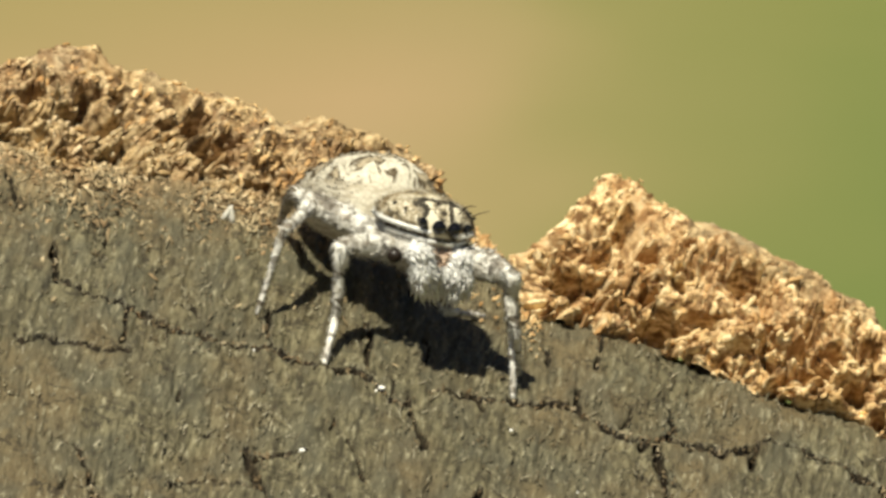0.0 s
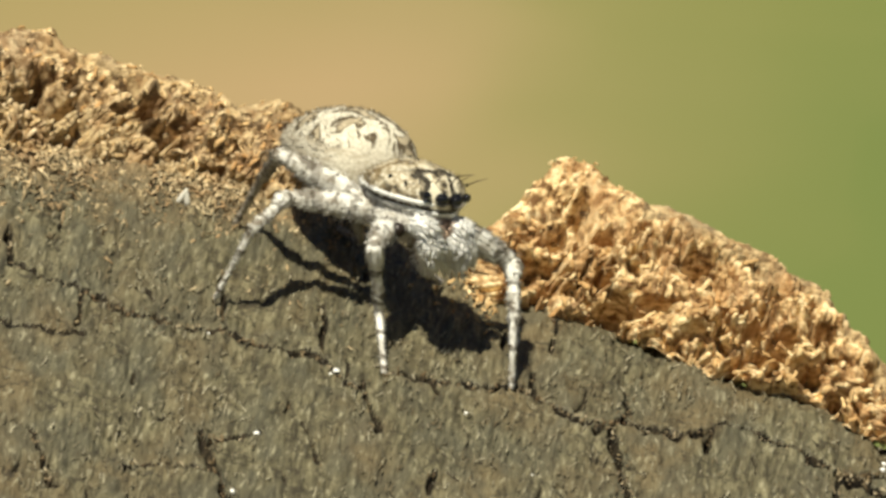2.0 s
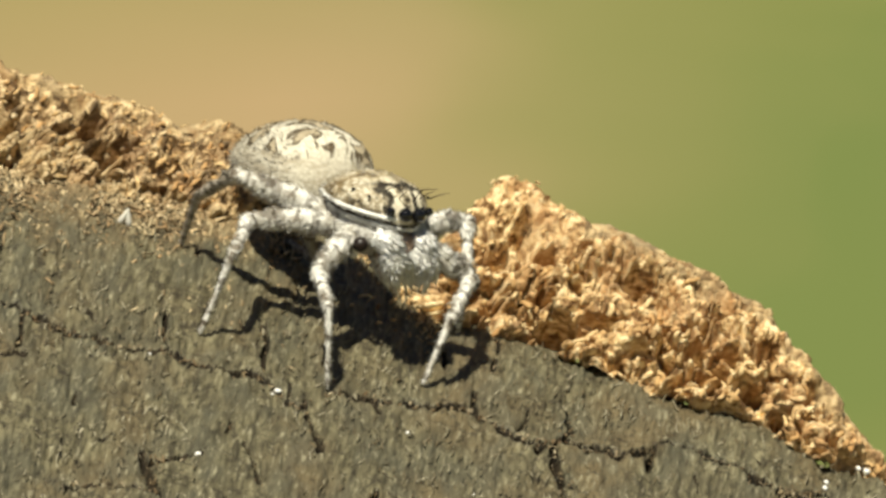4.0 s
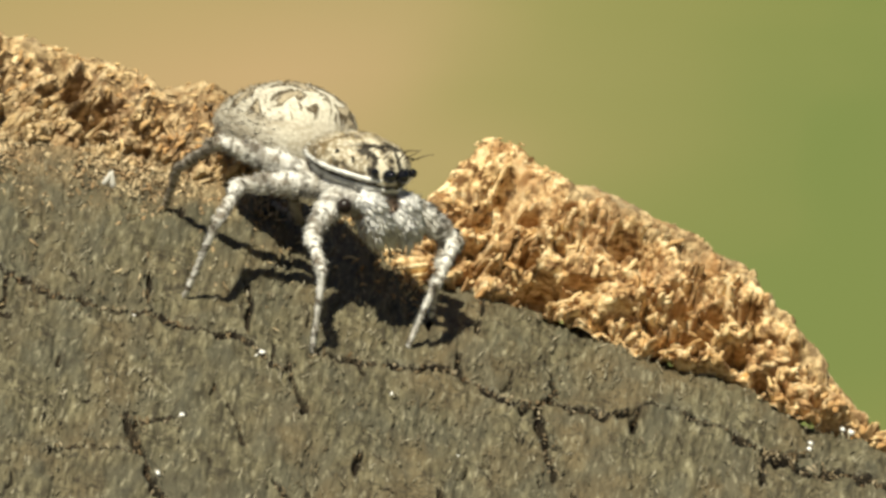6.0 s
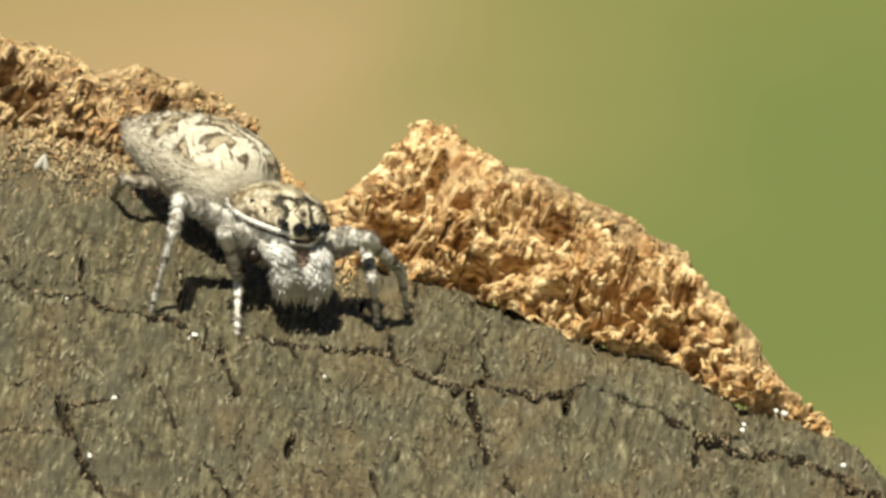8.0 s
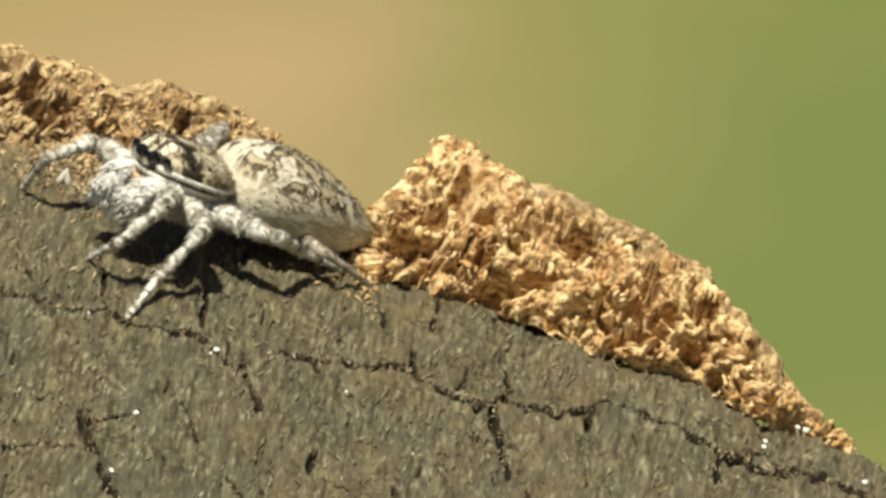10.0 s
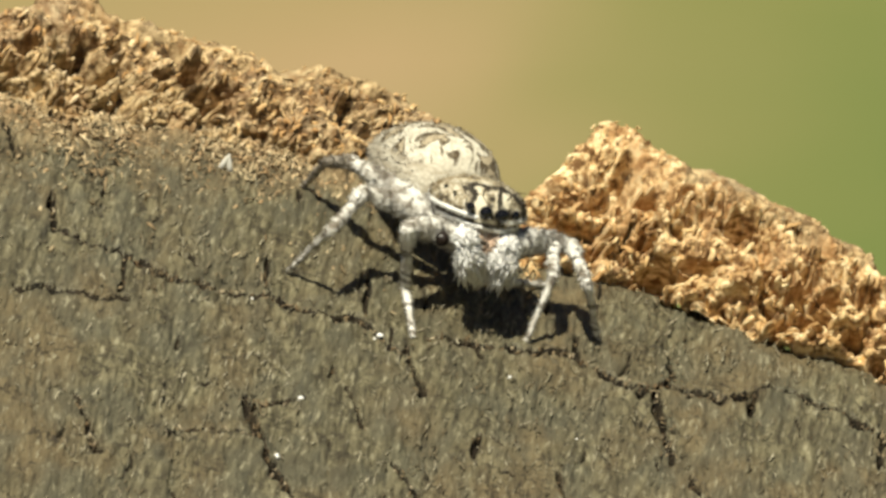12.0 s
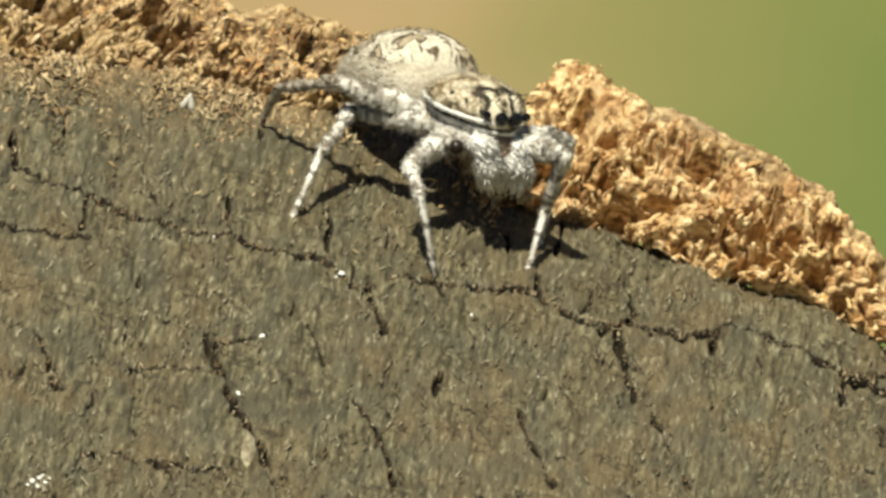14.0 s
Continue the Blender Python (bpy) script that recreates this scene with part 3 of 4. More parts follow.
# ---- the spider ----
def fur_abdomen():
    k = Mat("abdomen_hair", 0.85, 0.15)
    at = k.coords()
    sep = k.node("SeparateXYZ")
    k.link(at, sep.inputs[0])
    x, y, z = sep.outputs
    warp = k.noise(at, 0.028, 3.0, 0.6)
    fine = k.noise(k.coords((0.35, 1, 1)), 0.16, 3.0, 0.6)
    soft = k.noise(at, 0.05, 2.0, 0.5)
    base = k.ramp(fine, (0.30, (0.40, 0.36, 0.275)), (0.48, (0.57, 0.525, 0.425)), (0.70, (0.71, 0.665, 0.56)))
    base = k.mix(k.ramp(soft, (0.36, (0.5, 0.5, 0.5)), (0.48, (0, 0, 0))), base, (0.50, 0.45, 0.355))
    top = k.ramp(k.math("ADD", k.math("MULTIPLY", z, 0.01), k.math("MULTIPLY", warp, 0.3)), (0.34, (0, 0, 0)), (0.50, (1, 1, 1)))
    # winding dark lines that enclose brown fields down the back
    field = k.noise(k.coords((0.8, 1, 0.4)), 0.030, 3.0, 0.5, 0.9)
    across, down = k.math("MULTIPLY", y, 0.019), k.math("MULTIPLY", k.math("ADD", x, 150.0), 0.0105)
    saddle = k.math("SUBTRACT", 1.0, k.math("ADD", k.math("MULTIPLY", across, across), k.math("MULTIPLY", down, down)))
    field = k.math("ADD", field, k.math("MULTIPLY", k.math("MAXIMUM", saddle, 0.0), 0.09))
    rim = k.math("ABSOLUTE", k.math("SUBTRACT", field, 0.53))
    line = k.ramp(k.math("ADD", k.math("MULTIPLY", rim, 6.0), k.math("MULTIPLY", soft, 0.12)), (0.26, (1, 1, 1)), (0.48, (0, 0, 0)))
    c = k.mix(k.math("MULTIPLY", k.ramp(field, (0.51, (0, 0, 0)), (0.57, (0.85, 0.85, 0.85))), top), base, (0.38, 0.31, 0.205))
    line = k.math("MULTIPLY", line, k.ramp(k.noise(at, 0.045, 2.0), (0.34, (0.65, 0.65, 0.65)), (0.50, (1, 1, 1))))
    c = k.mix(k.math("MULTIPLY", line, top), c, (0.085, 0.063, 0.038))
    # thin streaks along the flanks
    lines = k.noise(k.coords((0.10, 0.5, 1.0)), 0.085, 3.0, 0.55, 1.2)
    low = k.math("SUBTRACT", 1.0, top)
    c = k.mix(k.math("MULTIPLY", low, k.ramp(lines, (0.40, (0.6, 0.6, 0.6)), (0.52, (0, 0, 0)))), c, (0.36, 0.30, 0.215))
    return k.color(c).bump(fine, 3.0, 0.5).m


def fur_carapace():
    k = Mat("carapace_hair", 0.8, 0.2)
    at = k.coords()
    sep = k.node("SeparateXYZ")
    k.link(at, sep.inputs[0])
    x, y, z = sep.outputs
    n = k.noise(at, 0.026, 3.0, 0.55)
    fine = k.noise(at, 0.13, 2.0)
    c = k.ramp(n, (0.36, (0.11, 0.078, 0.04)), (0.45, (0.36, 0.285, 0.17)), (0.56, (0.66, 0.595, 0.455)))
    c = k.mix(k.ramp(fine, (0.5, (0, 0, 0)), (0.7, (0.5, 0.5, 0.5))), c, (0.78, 0.74, 0.64))
    # brown bands along the sides of the back
    side = k.math("MULTIPLY", k.math("ABSOLUTE", y), 0.01)
    band = k.math("MULTIPLY", k.ramp(k.math("ADD", side, k.math("MULTIPLY", n, 0.25)), (0.52, (0, 0, 0)), (0.62, (1, 1, 1))), k.ramp(fine, (0.40, (0.75, 0.75, 0.75)), (0.62, (0.10, 0.10, 0.10))))
    c = k.mix(band, c, (0.17, 0.12, 0.06))
    # dark hair round the eyes
    front = k.math("MULTIPLY", k.ramp(k.math("MULTIPLY", x, 0.01), (0.25, (0, 0, 0)), (0.5, (1, 1, 1))), k.ramp(n, (0.43, (1, 1, 1)), (0.53, (0, 0, 0))))
    c = k.mix(front, c, (0.025, 0.02, 0.015))
    # black and cream streaks that run back from the eyes
    streak = k.math("SINE", k.math("ADD", k.math("MULTIPLY", y, 0.125), k.math("MULTIPLY", n, 11.0)))
    streak = k.math("MULTIPLY", k.ramp(streak, (0.30, (0, 0, 0)), (0.62, (0.95, 0.95, 0.95))), k.ramp(k.math("ADD", k.math("MULTIPLY", x, 0.01), k.math("MULTIPLY", fine, 0.3)), (0.32, (0, 0, 0)), (0.55, (1, 1, 1))))
    c = k.mix(streak, c, (0.022, 0.017, 0.012))
    # the dark slope at its rear end
    c = k.mix(k.ramp(k.math("ADD", k.math("MULTIPLY", x, -0.01), k.math("MULTIPLY", n, 0.4)), (0.84, (0, 0, 0)), (1.0, (0.55, 0.55, 0.55))), c, (0.06, 0.045, 0.03))
    # a pale margin with a dark line above it
    zz = k.math("ADD", k.math("MULTIPLY", z, 0.01), 0.5)
    c = k.mix(k.ramp(zz, (0.385, (1, 1, 1)), (0.42, (0, 0, 0))), c, (0.05, 0.04, 0.03))
    c = k.mix(k.ramp(zz, (0.31, (1, 1, 1)), (0.34, (0, 0, 0))), c, (0.80, 0.78, 0.71))
    return k.color(c).bump(fine, 3.0, 0.6).m


def fur_leg(name, dark=0.5, pale=(0.86, 0.845, 0.80)):
    k = Mat(name, 0.8, 0.2)
    at = k.coords((1, 1, 1))
    n, fine = k.noise(k.coords((1, 0.5, 0.5)), 0.05, 2.0, 0.5), k.noise(k.coords((0.4, 1, 1)), 0.2, 2.0)
    c = k.ramp(fine, (0.3, (pale[0] * 0.80, pale[1] * 0.78, pale[2] * 0.75)), (0.6, pale))
    shade = k.noise(k.coords((1, 0.6, 0.6)), 0.030, 3.0, 0.55)
    c = k.mix(k.ramp(shade, (0.40, (0.75 * min(1, dark * 1.3),) * 3), (0.53, (0, 0, 0))), c, (pale[0] * 0.50, pale[1] * 0.47, pale[2] * 0.42))
    sep = k.node("SeparateXYZ")
    k.link(at, sep.inputs[0])
    wave = k.math("SINE", k.math("ADD", k.math("MULTIPLY", sep.outputs[0], 0.105), k.math("MULTIPLY", n, 5.0)))
    c = k.mix(k.ramp(k.math("ADD", k.math("MULTIPLY", wave, 0.5), 0.5), (0.86, (0, 0, 0)), (0.95, (dark * 0.8,) * 3)), c, (0.085, 0.065, 0.045))
    c = k.mix(k.ramp(n, (0.385, (dark,) * 3), (0.44, (0, 0, 0))), c, (0.085, 0.065, 0.045))
    spot = k.noise(at, 0.05, 1.0, 0.5)
    c = k.mix(k.ramp(spot, (0.36, (dark * 0.7,) * 3), (0.44, (0, 0, 0))), c, (0.20, 0.165, 0.125))
    return k.color(c).bump(fine, 2.0, 0.6).m


ABDOMEN, CARAPACE = fur_abdomen(), fur_carapace()
LEG, PALP = fur_leg("leg_hair", 0.9, (0.78, 0.765, 0.725)), fur_leg("palp_hair", 0.2, (0.89, 0.885, 0.865))
JAW = fur_leg("jaw_hair", 0.3, (0.62, 0.47, 0.36))
THIGH = fur_leg("thigh_hair", 0.75, (0.70, 0.685, 0.645))
HIND = fur_leg("hind_leg_hair", 0.85, (0.50, 0.455, 0.39))
BELLY = fur_leg("under_hair", 0.4, (0.66, 0.64, 0.60))
EYE_M = plain("eye", (0.004, 0.004, 0.005), 0.06, 0.6)
DARK = plain("dark_joint", (0.05, 0.03, 0.02), 0.5)


def fuzz(bm, count, length, lean=(-0.8, 0, 0), thick=1.1, seed=1):
    """Short hairs, thin three-sided spikes, all over a body."""
    rng = random.Random(seed)
    bm.faces.ensure_lookup_table()
    faces = list(bm.faces)
    areas = [f.calc_area() for f in faces]
    lean = Vector(lean)
    for f in rng.choices(faces, areas, k=count):
        vs = [v.co for v in f.verts]
        s, t = rng.random(), rng.random()
        if len(vs) == 4:
            p = (vs[0] * (1 - s) + vs[1] * s) * (1 - t) + (vs[3] * (1 - s) + vs[2] * s) * t
        else:
            w = [rng.random() for _ in vs]
            p = sum((v * k for v, k in zip(vs, w)), Vector()) / sum(w)
        n = f.normal
        d = (n + lean * rng.uniform(0.5, 1.3) + Vector((rng.gauss(0, 0.25), rng.gauss(0, 0.25), rng.gauss(0, 0.25)))).normalized()
        s = d.orthogonal().normalized()
        s2 = d.cross(s)
        k, t = length * rng.uniform(0.5, 1.4) * U, thick * U
        tip = bm.verts.new(p + d * k)
        q = [bm.verts.new(p - n * U + s * t), bm.verts.new(p - n * U - s * 0.5 * t + s2 * 0.87 * t), bm.verts.new(p - n * U - s * 0.5 * t - s2 * 0.87 * t)]
        for i in range(3):
            bm.faces.new((q[i], q[(i + 1) % 3], tip))


def egg(x0, x1, z, w, h, n=22, nose=0.5, tail=0.5):
    """Rings of an egg from x0 to x1."""
    out = []
    for i in range(n + 1):
        k = i / n
        r = max(0.02, (k ** tail) * ((1 - k) ** nose) / ((tail / (tail + nose)) ** tail * (nose / (tail + nose)) ** nose))
        out.append((x0 + (x1 - x0) * k, 0, z, w * r, h * r))
    return out


SPIDER = tagged(new("jumping_spider"), "pale grey hairy jumping spider with dark mottled markings", "spider")

# Fore part, centred on the carapace.
BODY_H = 176
def carapace_ring(k):
    """One ring of the carapace, k from its rear to its front: steep behind, level over the eyes, blunt in front."""
    w = 84 * max(0.03, math.sin(math.pi * min(1, k * 0.94 + 0.03)) ** 0.5) * (1 - 0.16 * max(0, k - 0.6)) * (0.86 if k > 0.96 else 1)
    top = -20 + 66 * math.sin(math.pi / 2 * min(1, k / 0.42)) ** 0.9 - 26 * max(0, (k - 0.84) / 0.16) ** 2
    low = -40 * max(0.2, math.sin(math.pi * (0.06 + 0.84 * k)) ** 0.55)
    return -104 + 208 * k, 0, (top + low) / 2, w, max(3, (top - low) / 2)


bm = bmesh.new()
rings = [carapace_ring(i / 24) for i in range(25)]
loft(bm, rings, 26)
fuzz(bm, 2400, 9, (-1.8, 0, -0.1), 1.0, 3)
carapace = part("carapace", bm, CARAPACE, SPIDER, "brown and cream carapace with pale margin")
carapace.matrix_basis = pose(0, 0, BODY_H * U)

# two pale lines that run round the carapace's edge
for height, wide, count in ((-22, 5.0, 1100), (-6, 4.0, 700)):
    bm = bmesh.new()
    edge = []
    for i in range(25):
        x, _, z, w, h = carapace_ring(0.03 + 0.95 * i / 24)
        d = max(-0.9, min(0.9, (height + 4 * i / 24 - z) / h))
        edge.append((x, w * math.sqrt(1 - d * d), z + d * h))
    edge = edge + [(x, -y, z) for x, y, z in edge[::-1]]
    n = len(edge)
    loop = []
    for i, (x, y, z) in enumerate(edge):
        out = Vector((x * 0.7, y, 0)).normalized()
        loop.append([bm.verts.new((Vector((x, y, z)) + out * wide * 0.8 * math.cos(q) + Vector((0, 0, wide * math.sin(q)))) * U) for q in (math.pi * j / 4 for j in range(8))])
    for i in range(n):
        for j in range(8):
            bm.faces.new((loop[i][j], loop[(i + 1) % n][j], loop[(i + 1) % n][(j + 1) % 8], loop[i][(j + 1) % 8]))
    bmesh.ops.recalc_face_normals(bm, faces=bm.faces)
    fuzz(bm, count, 7, (-0.8, 0, -0.3), 1.0, 8)
    part("carapace_margin", bm, PALP, carapace, "white hairy margin")

for x, y, z, r in ((108, 14, 9, 12.5), (108, -14, 9, 12.5), (100, 41, 13, 8), (100, -41, 13, 8), (62, 64, 26, 3), (62, -64, 26, 3), (22, 69, 25, 4.5), (22, -69, 25, 4.5)):
    bm = bmesh.new()
    bmesh.ops.create_uvsphere(bm, u_segments=20, v_segments=12, radius=r * U)
    eye = part("eye", bm, EYE_M, carapace, "glossy black eye")
    eye.matrix_basis = pose(x * U, y * U, z * U)

# a few dark bristles over the eyes
for x, y, z, tilt, spread in ((92, 22, 34, 40, 14), (92, -22, 34, 40, -14), (84, 50, 32, 30, 40), (84, -50, 32, 30, -40), (70, 36, 42, 20, 20), (70, -36, 42, 20, -20), (98, 4, 30, 55, 0)):
    bm = bmesh.new()
    loft(bm, [(0, 0, 0, 1.3, 1.3), (18, 0, 1.5, 1.0, 1.0), (38, 0, 0, 0.4, 0.4)], 6)
    hair = part("bristle", bm, DARK, carapace, "thin dark bristle")
    hair.matrix_basis = pose(x * U, y * U, z * U, 0, -tilt, spread)

# underside: breast plate and hips
bm = bmesh.new()
loft(bm, egg(-100, 96, 0, 72, 42), 18)
fuzz(bm, 1200, 11, (-0.2, 0, -0.3), 1.6, 5)
under = part("sternum", bm, BELLY, SPIDER, "grey hairy underside")
under.matrix_basis = pose(0, 0, (BODY_H - 46) * U)

# jaws
for s in (1, -1):
    bm = bmesh.new()
    loft(bm, [(0, 0, 4, 8, 6), (3, 0, 0, 17, 15), (25, 0, -2, 18, 16), (55, 0, -4, 14, 12), (68, 0, -6, 5, 4)], 14)
    fuzz(bm, 400, 10, (0.7, 0, 0.3), 1.0, 7)
    fuzz(bm, 160, 18, (0.9, 0, 0.3), 2.6, 9)
    jaw = part("chelicera", bm, JAW, SPIDER, "pinkish brown jaw with pale hair")
    jaw.matrix_basis = pose(88 * U, s * 19 * U, (BODY_H - 34) * U, 0, 78, 0)

# palps: two short arms thick with white hair, folded before the jaws
for s in (1, -1):
    bm = bmesh.new()
    loft(bm, [(0, 0, 0, 8, 8), (8, 0, 0, 15, 15), (30, 0, 3, 18, 17), (46, 0, 0, 16, 16), (52, 0, 0, 8, 8)], 14)
    fuzz(bm, 700, 10, (1.2, 0, -0.2), 2.0, 11)
    fuzz(bm, 90, 20, (2.2, 0, -0.2), 4.2, 12)
    palp = part("palp", bm, PALP, SPIDER, "short arm thick with white hair")
    palp.matrix_basis = pose(78 * U, s * 42 * U, (BODY_H - 38) * U, 0, 14, -s * 8)
    bm = bmesh.new()
    loft(bm, [(0, 0, 0, 13, 13), (12, 0, 0, 23, 21), (28, 0, 2, 26, 23), (44, 0, 0, 20, 18), (54, 0, 0, 8, 8)], 14)
    fuzz(bm, 800, 11, (1.4, 0, -0.1), 2.1, 13)
    fuzz(bm, 100, 23, (2.3, 0, 0.1), 4.6, 14)
    tip = part("palp_tip", bm, PALP, palp)
    tip.matrix_basis = pose(42 * U, 0, -2 * U, 0, 52, -s * 20)

# the stump of a lost foreleg
bm = bmesh.new()
bmesh.ops.create_uvsphere(bm, u_segments=18, v_segments=10, radius=13 * U)
stump = part("leg_stump", bm, plain("stump", (0.014, 0.008, 0.006), 0.4, 0.4), SPIDER, "dark glossy stump of a lost foreleg")
stump.matrix_basis = pose(74 * U, -70 * U, (BODY_H - 56) * U)

# hind body
bm = bmesh.new()
rings = []
for i in range(33):
    k = i / 32
    x = -356 * k
    r = max(0.02, math.sin(math.pi * k ** 0.62) ** (0.46 + 0.04 * k))
    if k > 0.9:
        r = max(r, 0.16 - (k - 0.9))
    rings.append((x, 0, -6 * k + 6 * math.sin(math.pi * k), 98 * r, (88 - 8 * k) * r))
loft(bm, rings, 30)
fuzz(bm, 2000, 9, (-2.6, 0, 0.1), 1.6, 17)
abdomen = part("abdomen", bm, ABDOMEN, SPIDER, "cream abdomen with winding dark brown lines")
bm = bmesh.new()
loft(bm, [(0, 0, 0, 14, 12), (-14, 0, 1, 12, 10), (-30, 0, 4, 5, 4)], 12)
fuzz(bm, 120, 12, (-1.2, 0, 0), 1.0, 19)
spin = part("spinnerets", bm, THIGH, abdomen)
spin.matrix_basis = pose(-346 * U, 0, -4 * U)

# Legs: hip, side, and the lengths of thigh, shin and foot.
LEGS = {}
for pair, hip, lengths in ((1, (62, 40), (130, 122, 120)), (2, (22, 48), (132, 126, 138)), (3, (-22, 46), (162, 148, 150)), (4, (-60, 40), (182, 156, 134))):
    for side in (1, -1):
        if pair == 1 and side < 0:
            continue
        l1, l2, l3 = lengths
        fat = {1: 1.25, 2: 1.15}.get(pair, 1.12)
        bm = bmesh.new()
        loft(bm, [(-22, 0, 0, 8, 8), (-12, 0, 0, 18, 18), (6, 0, 0, 18 * fat, 18 * fat), (l1 * 0.4, 0, 2, 18 * fat, 19 * fat), (l1 * 0.75, 0, 2, 15 * fat, 16 * fat), (l1 - 4, 0, 0, 11, 11), (l1 + 4, 0, 0, 7, 7)], 14)
        fuzz(bm, 500, 11, (2.2, 0, 0), 1.7, 23 + pair)
        fuzz(bm, 40, 14, (1.2, 0, 0), 1.2, 53 + pair)
        leg = part("leg", bm, THIGH, SPIDER)
        bm = bmesh.new()
        loft(bm, [(-8, 0, 0, 7, 7), (0, 0, 0, 13, 13), (l2 * 0.22, 0, 3, 11 * fat, 12 * fat), (l2 * 0.36, 0, 0, 7.5, 7.5), (l2 * 0.62, 0, 1, 8.8 * fat, 9.3 * fat), (l2 - 2, 0, 0, 8, 8), (l2 + 4, 0, 0, 4, 4)], 14)
        fuzz(bm, 360, 10, (1.9, 0, 0), 1.5, 33 + pair)
        fuzz(bm, 36, 13, (1.1, 0, 0), 1.2, 63 + pair)
        shin = part("shin", bm, HIND if pair == 4 else LEG, leg)
        bm = bmesh.new()
        loft(bm, [(-4, 0, 0, 5, 5), (1, 0, 0, 7, 7), (l3 * 0.4, 0, 0, 5.5, 5.5), (l3 * 0.55, 0, 0, 4.2, 4.2), (l3 * 0.8, 0, 0, 5, 5), (l3 - 3, 0, 0, 4.2, 4), (l3 + 1, 0, 0, 3, 2)], 12)
        fuzz(bm, 420, 6, (0.8, 0, 0), 0.9, 43 + pair)
        foot = part("foot", bm, HIND if pair == 4 else LEG, leg)
        LEGS[("L" if side > 0 else "R") + str(pair)] = (leg, shin, foot, Vector((hip[0], side * hip[1], BODY_H - 52)), lengths)

# How high a knee may rise, how far the foot leans out, and which way the knee leans.
STANCE = {"L1": (15, 18, Vector((0.4, 0.1, 0))), "L2": (-15, 20, Vector((0.7, 0, 0))), "L3": (-60, 40, Vector((-1.6, 0, 0))), "L4": (-60, 50, Vector((-1.2, -0.8, 0))),
          "R2": (10, 16, Vector((-0.2, -0.8, 0))), "R3": (60, 26, Vector((-0.3, -0.2, 0))), "R4": (60, 24, Vector((0, -0.2, 0)))}
REST = {"1": (280, 170), "2": (140, 250), "3": (-130, 215), "4": (-340, 120)}

# What the spider does: from, to, the carapace's place in the plan and its height, heading, nose up, turn and lift of the hind body, and the legs
# that are set apart from their rest: foot (right, down), knee (right, down, height) and ankle (right, down, height).
POSES = []


def step(*row):
    POSES.append(row)


step(0.0, 0.65, (752, 390), 212, -67, 12, 9, -11, {
    "L1": (908, 705, 905, 487, 200, 910, 590, 122), "L2": (918, 668, 893, 480, 192, 912, 575, 122), "R2": (570, 655, 600, 450, 156, 590, 545, 86),
    "R3": (455, 556, 560, 366, 192, 500, 425, 154), "R4": (495, 402, 507, 330, 180)})
step(0.8, 1.7, (755, 380), 212, -77, 8, 19, -9, {
    "L1": (915, 711, 906, 487, 192, 909, 594, 106), "L2": (920, 679, 896, 481, 192, 909, 579, 122), "R2": (572, 652, 593, 445, 144, 581, 545, 74),
    "R3": (451, 555, 567, 370, 176, 499, 425, 138), "R4": (495, 415, 526, 325, 172)})
step(1.82, 2.0, (813, 364), 236, -53, 10, -7, -5, {
    "L1": (985, 718, 990, 490, 176, 990, 580, 106), "L2": (993, 650, 975, 470, 166, 990, 550, 77), "R2": (760, 690, 737, 480, 136, 750, 560, 92),
    "R3": (460, 560, 590, 375, 166, 520, 440, 122), "R4": (495, 430, 580, 305, 186)})
step(2.2, 3.6, (848, 350), 242, -50, 7, -6, -11, {
    "L1": (923, 689, 1000, 488, 150, 964, 585, 105), "L2": (993, 601, 993, 461, 136, 997, 529, 34), "R2": (762, 683, 737, 477, 124, 754, 542, 102),
    "R3": (535, 584, 615, 383, 148, 580, 459, 106), "R4": (502, 431, 608, 294, 188, 537, 329, 82)})
step(4.4, 6.2, (848, 350), 242, -50, 7, -6, -11, {
    "L1": (932, 681, 1020, 485, 168, 995, 531, 150), "L2": (971, 633, 1007, 463, 172, 1007, 543, 126), "R2": (765, 686, 759, 484, 128, 776, 560, 94),
    "R3": (537, 590, 646, 390, 160, 598, 461, 118), "R4": (503, 432, 618, 307, 156, 523, 358, 114)})
step(6.4, 7.9, (881, 405), 170, 8, 5, 0, -10, {
    "L1": (1059, 622, 1032, 502, 88, 1047, 542, 95), "R2": (916, 701, 892, 516, 120, 916, 566, 119), "R3": (866, 711, 792, 506, 112, 819, 596, 75),
    "R4": (502, 495, 695, 366, 202, 542, 434, 105)})
step(8.0, 8.4, (824, 472), 150, -59, 5, 12, -2, {
    "L1": (998, 677, 977, 527, 121, 992, 587, 105), "L2": (1051, 657, 1006, 522, 177, 1032, 577, 97), "R2": (750, 685, 733, 510, 145, 742, 585, 113),
    "R3": (598, 646, 658, 464, 141, 620, 519, 121), "R4": (525, 445, 658, 424, 81, 578, 414, 17)})
step(9.4, 10.55, (620, 364), 152, -131, 13, -13, -4, {
    "L1": (446, 525, 576, 442, 176, 507, 484, 87), "L2": (518, 628, 647, 480, 152, 571, 558, 43), "R2": (328, 402, 448, 314, 180, 387, 349, 99),
    "R3": (676, 392, 676, 300, 176), "R4": (840, 440, 770, 395, 110, 810, 420, 60), "L3": (907, 551, 747, 476, 135, 827, 516, 60), "L4": (951, 577, 767, 461, 138, 877, 521, 70)})
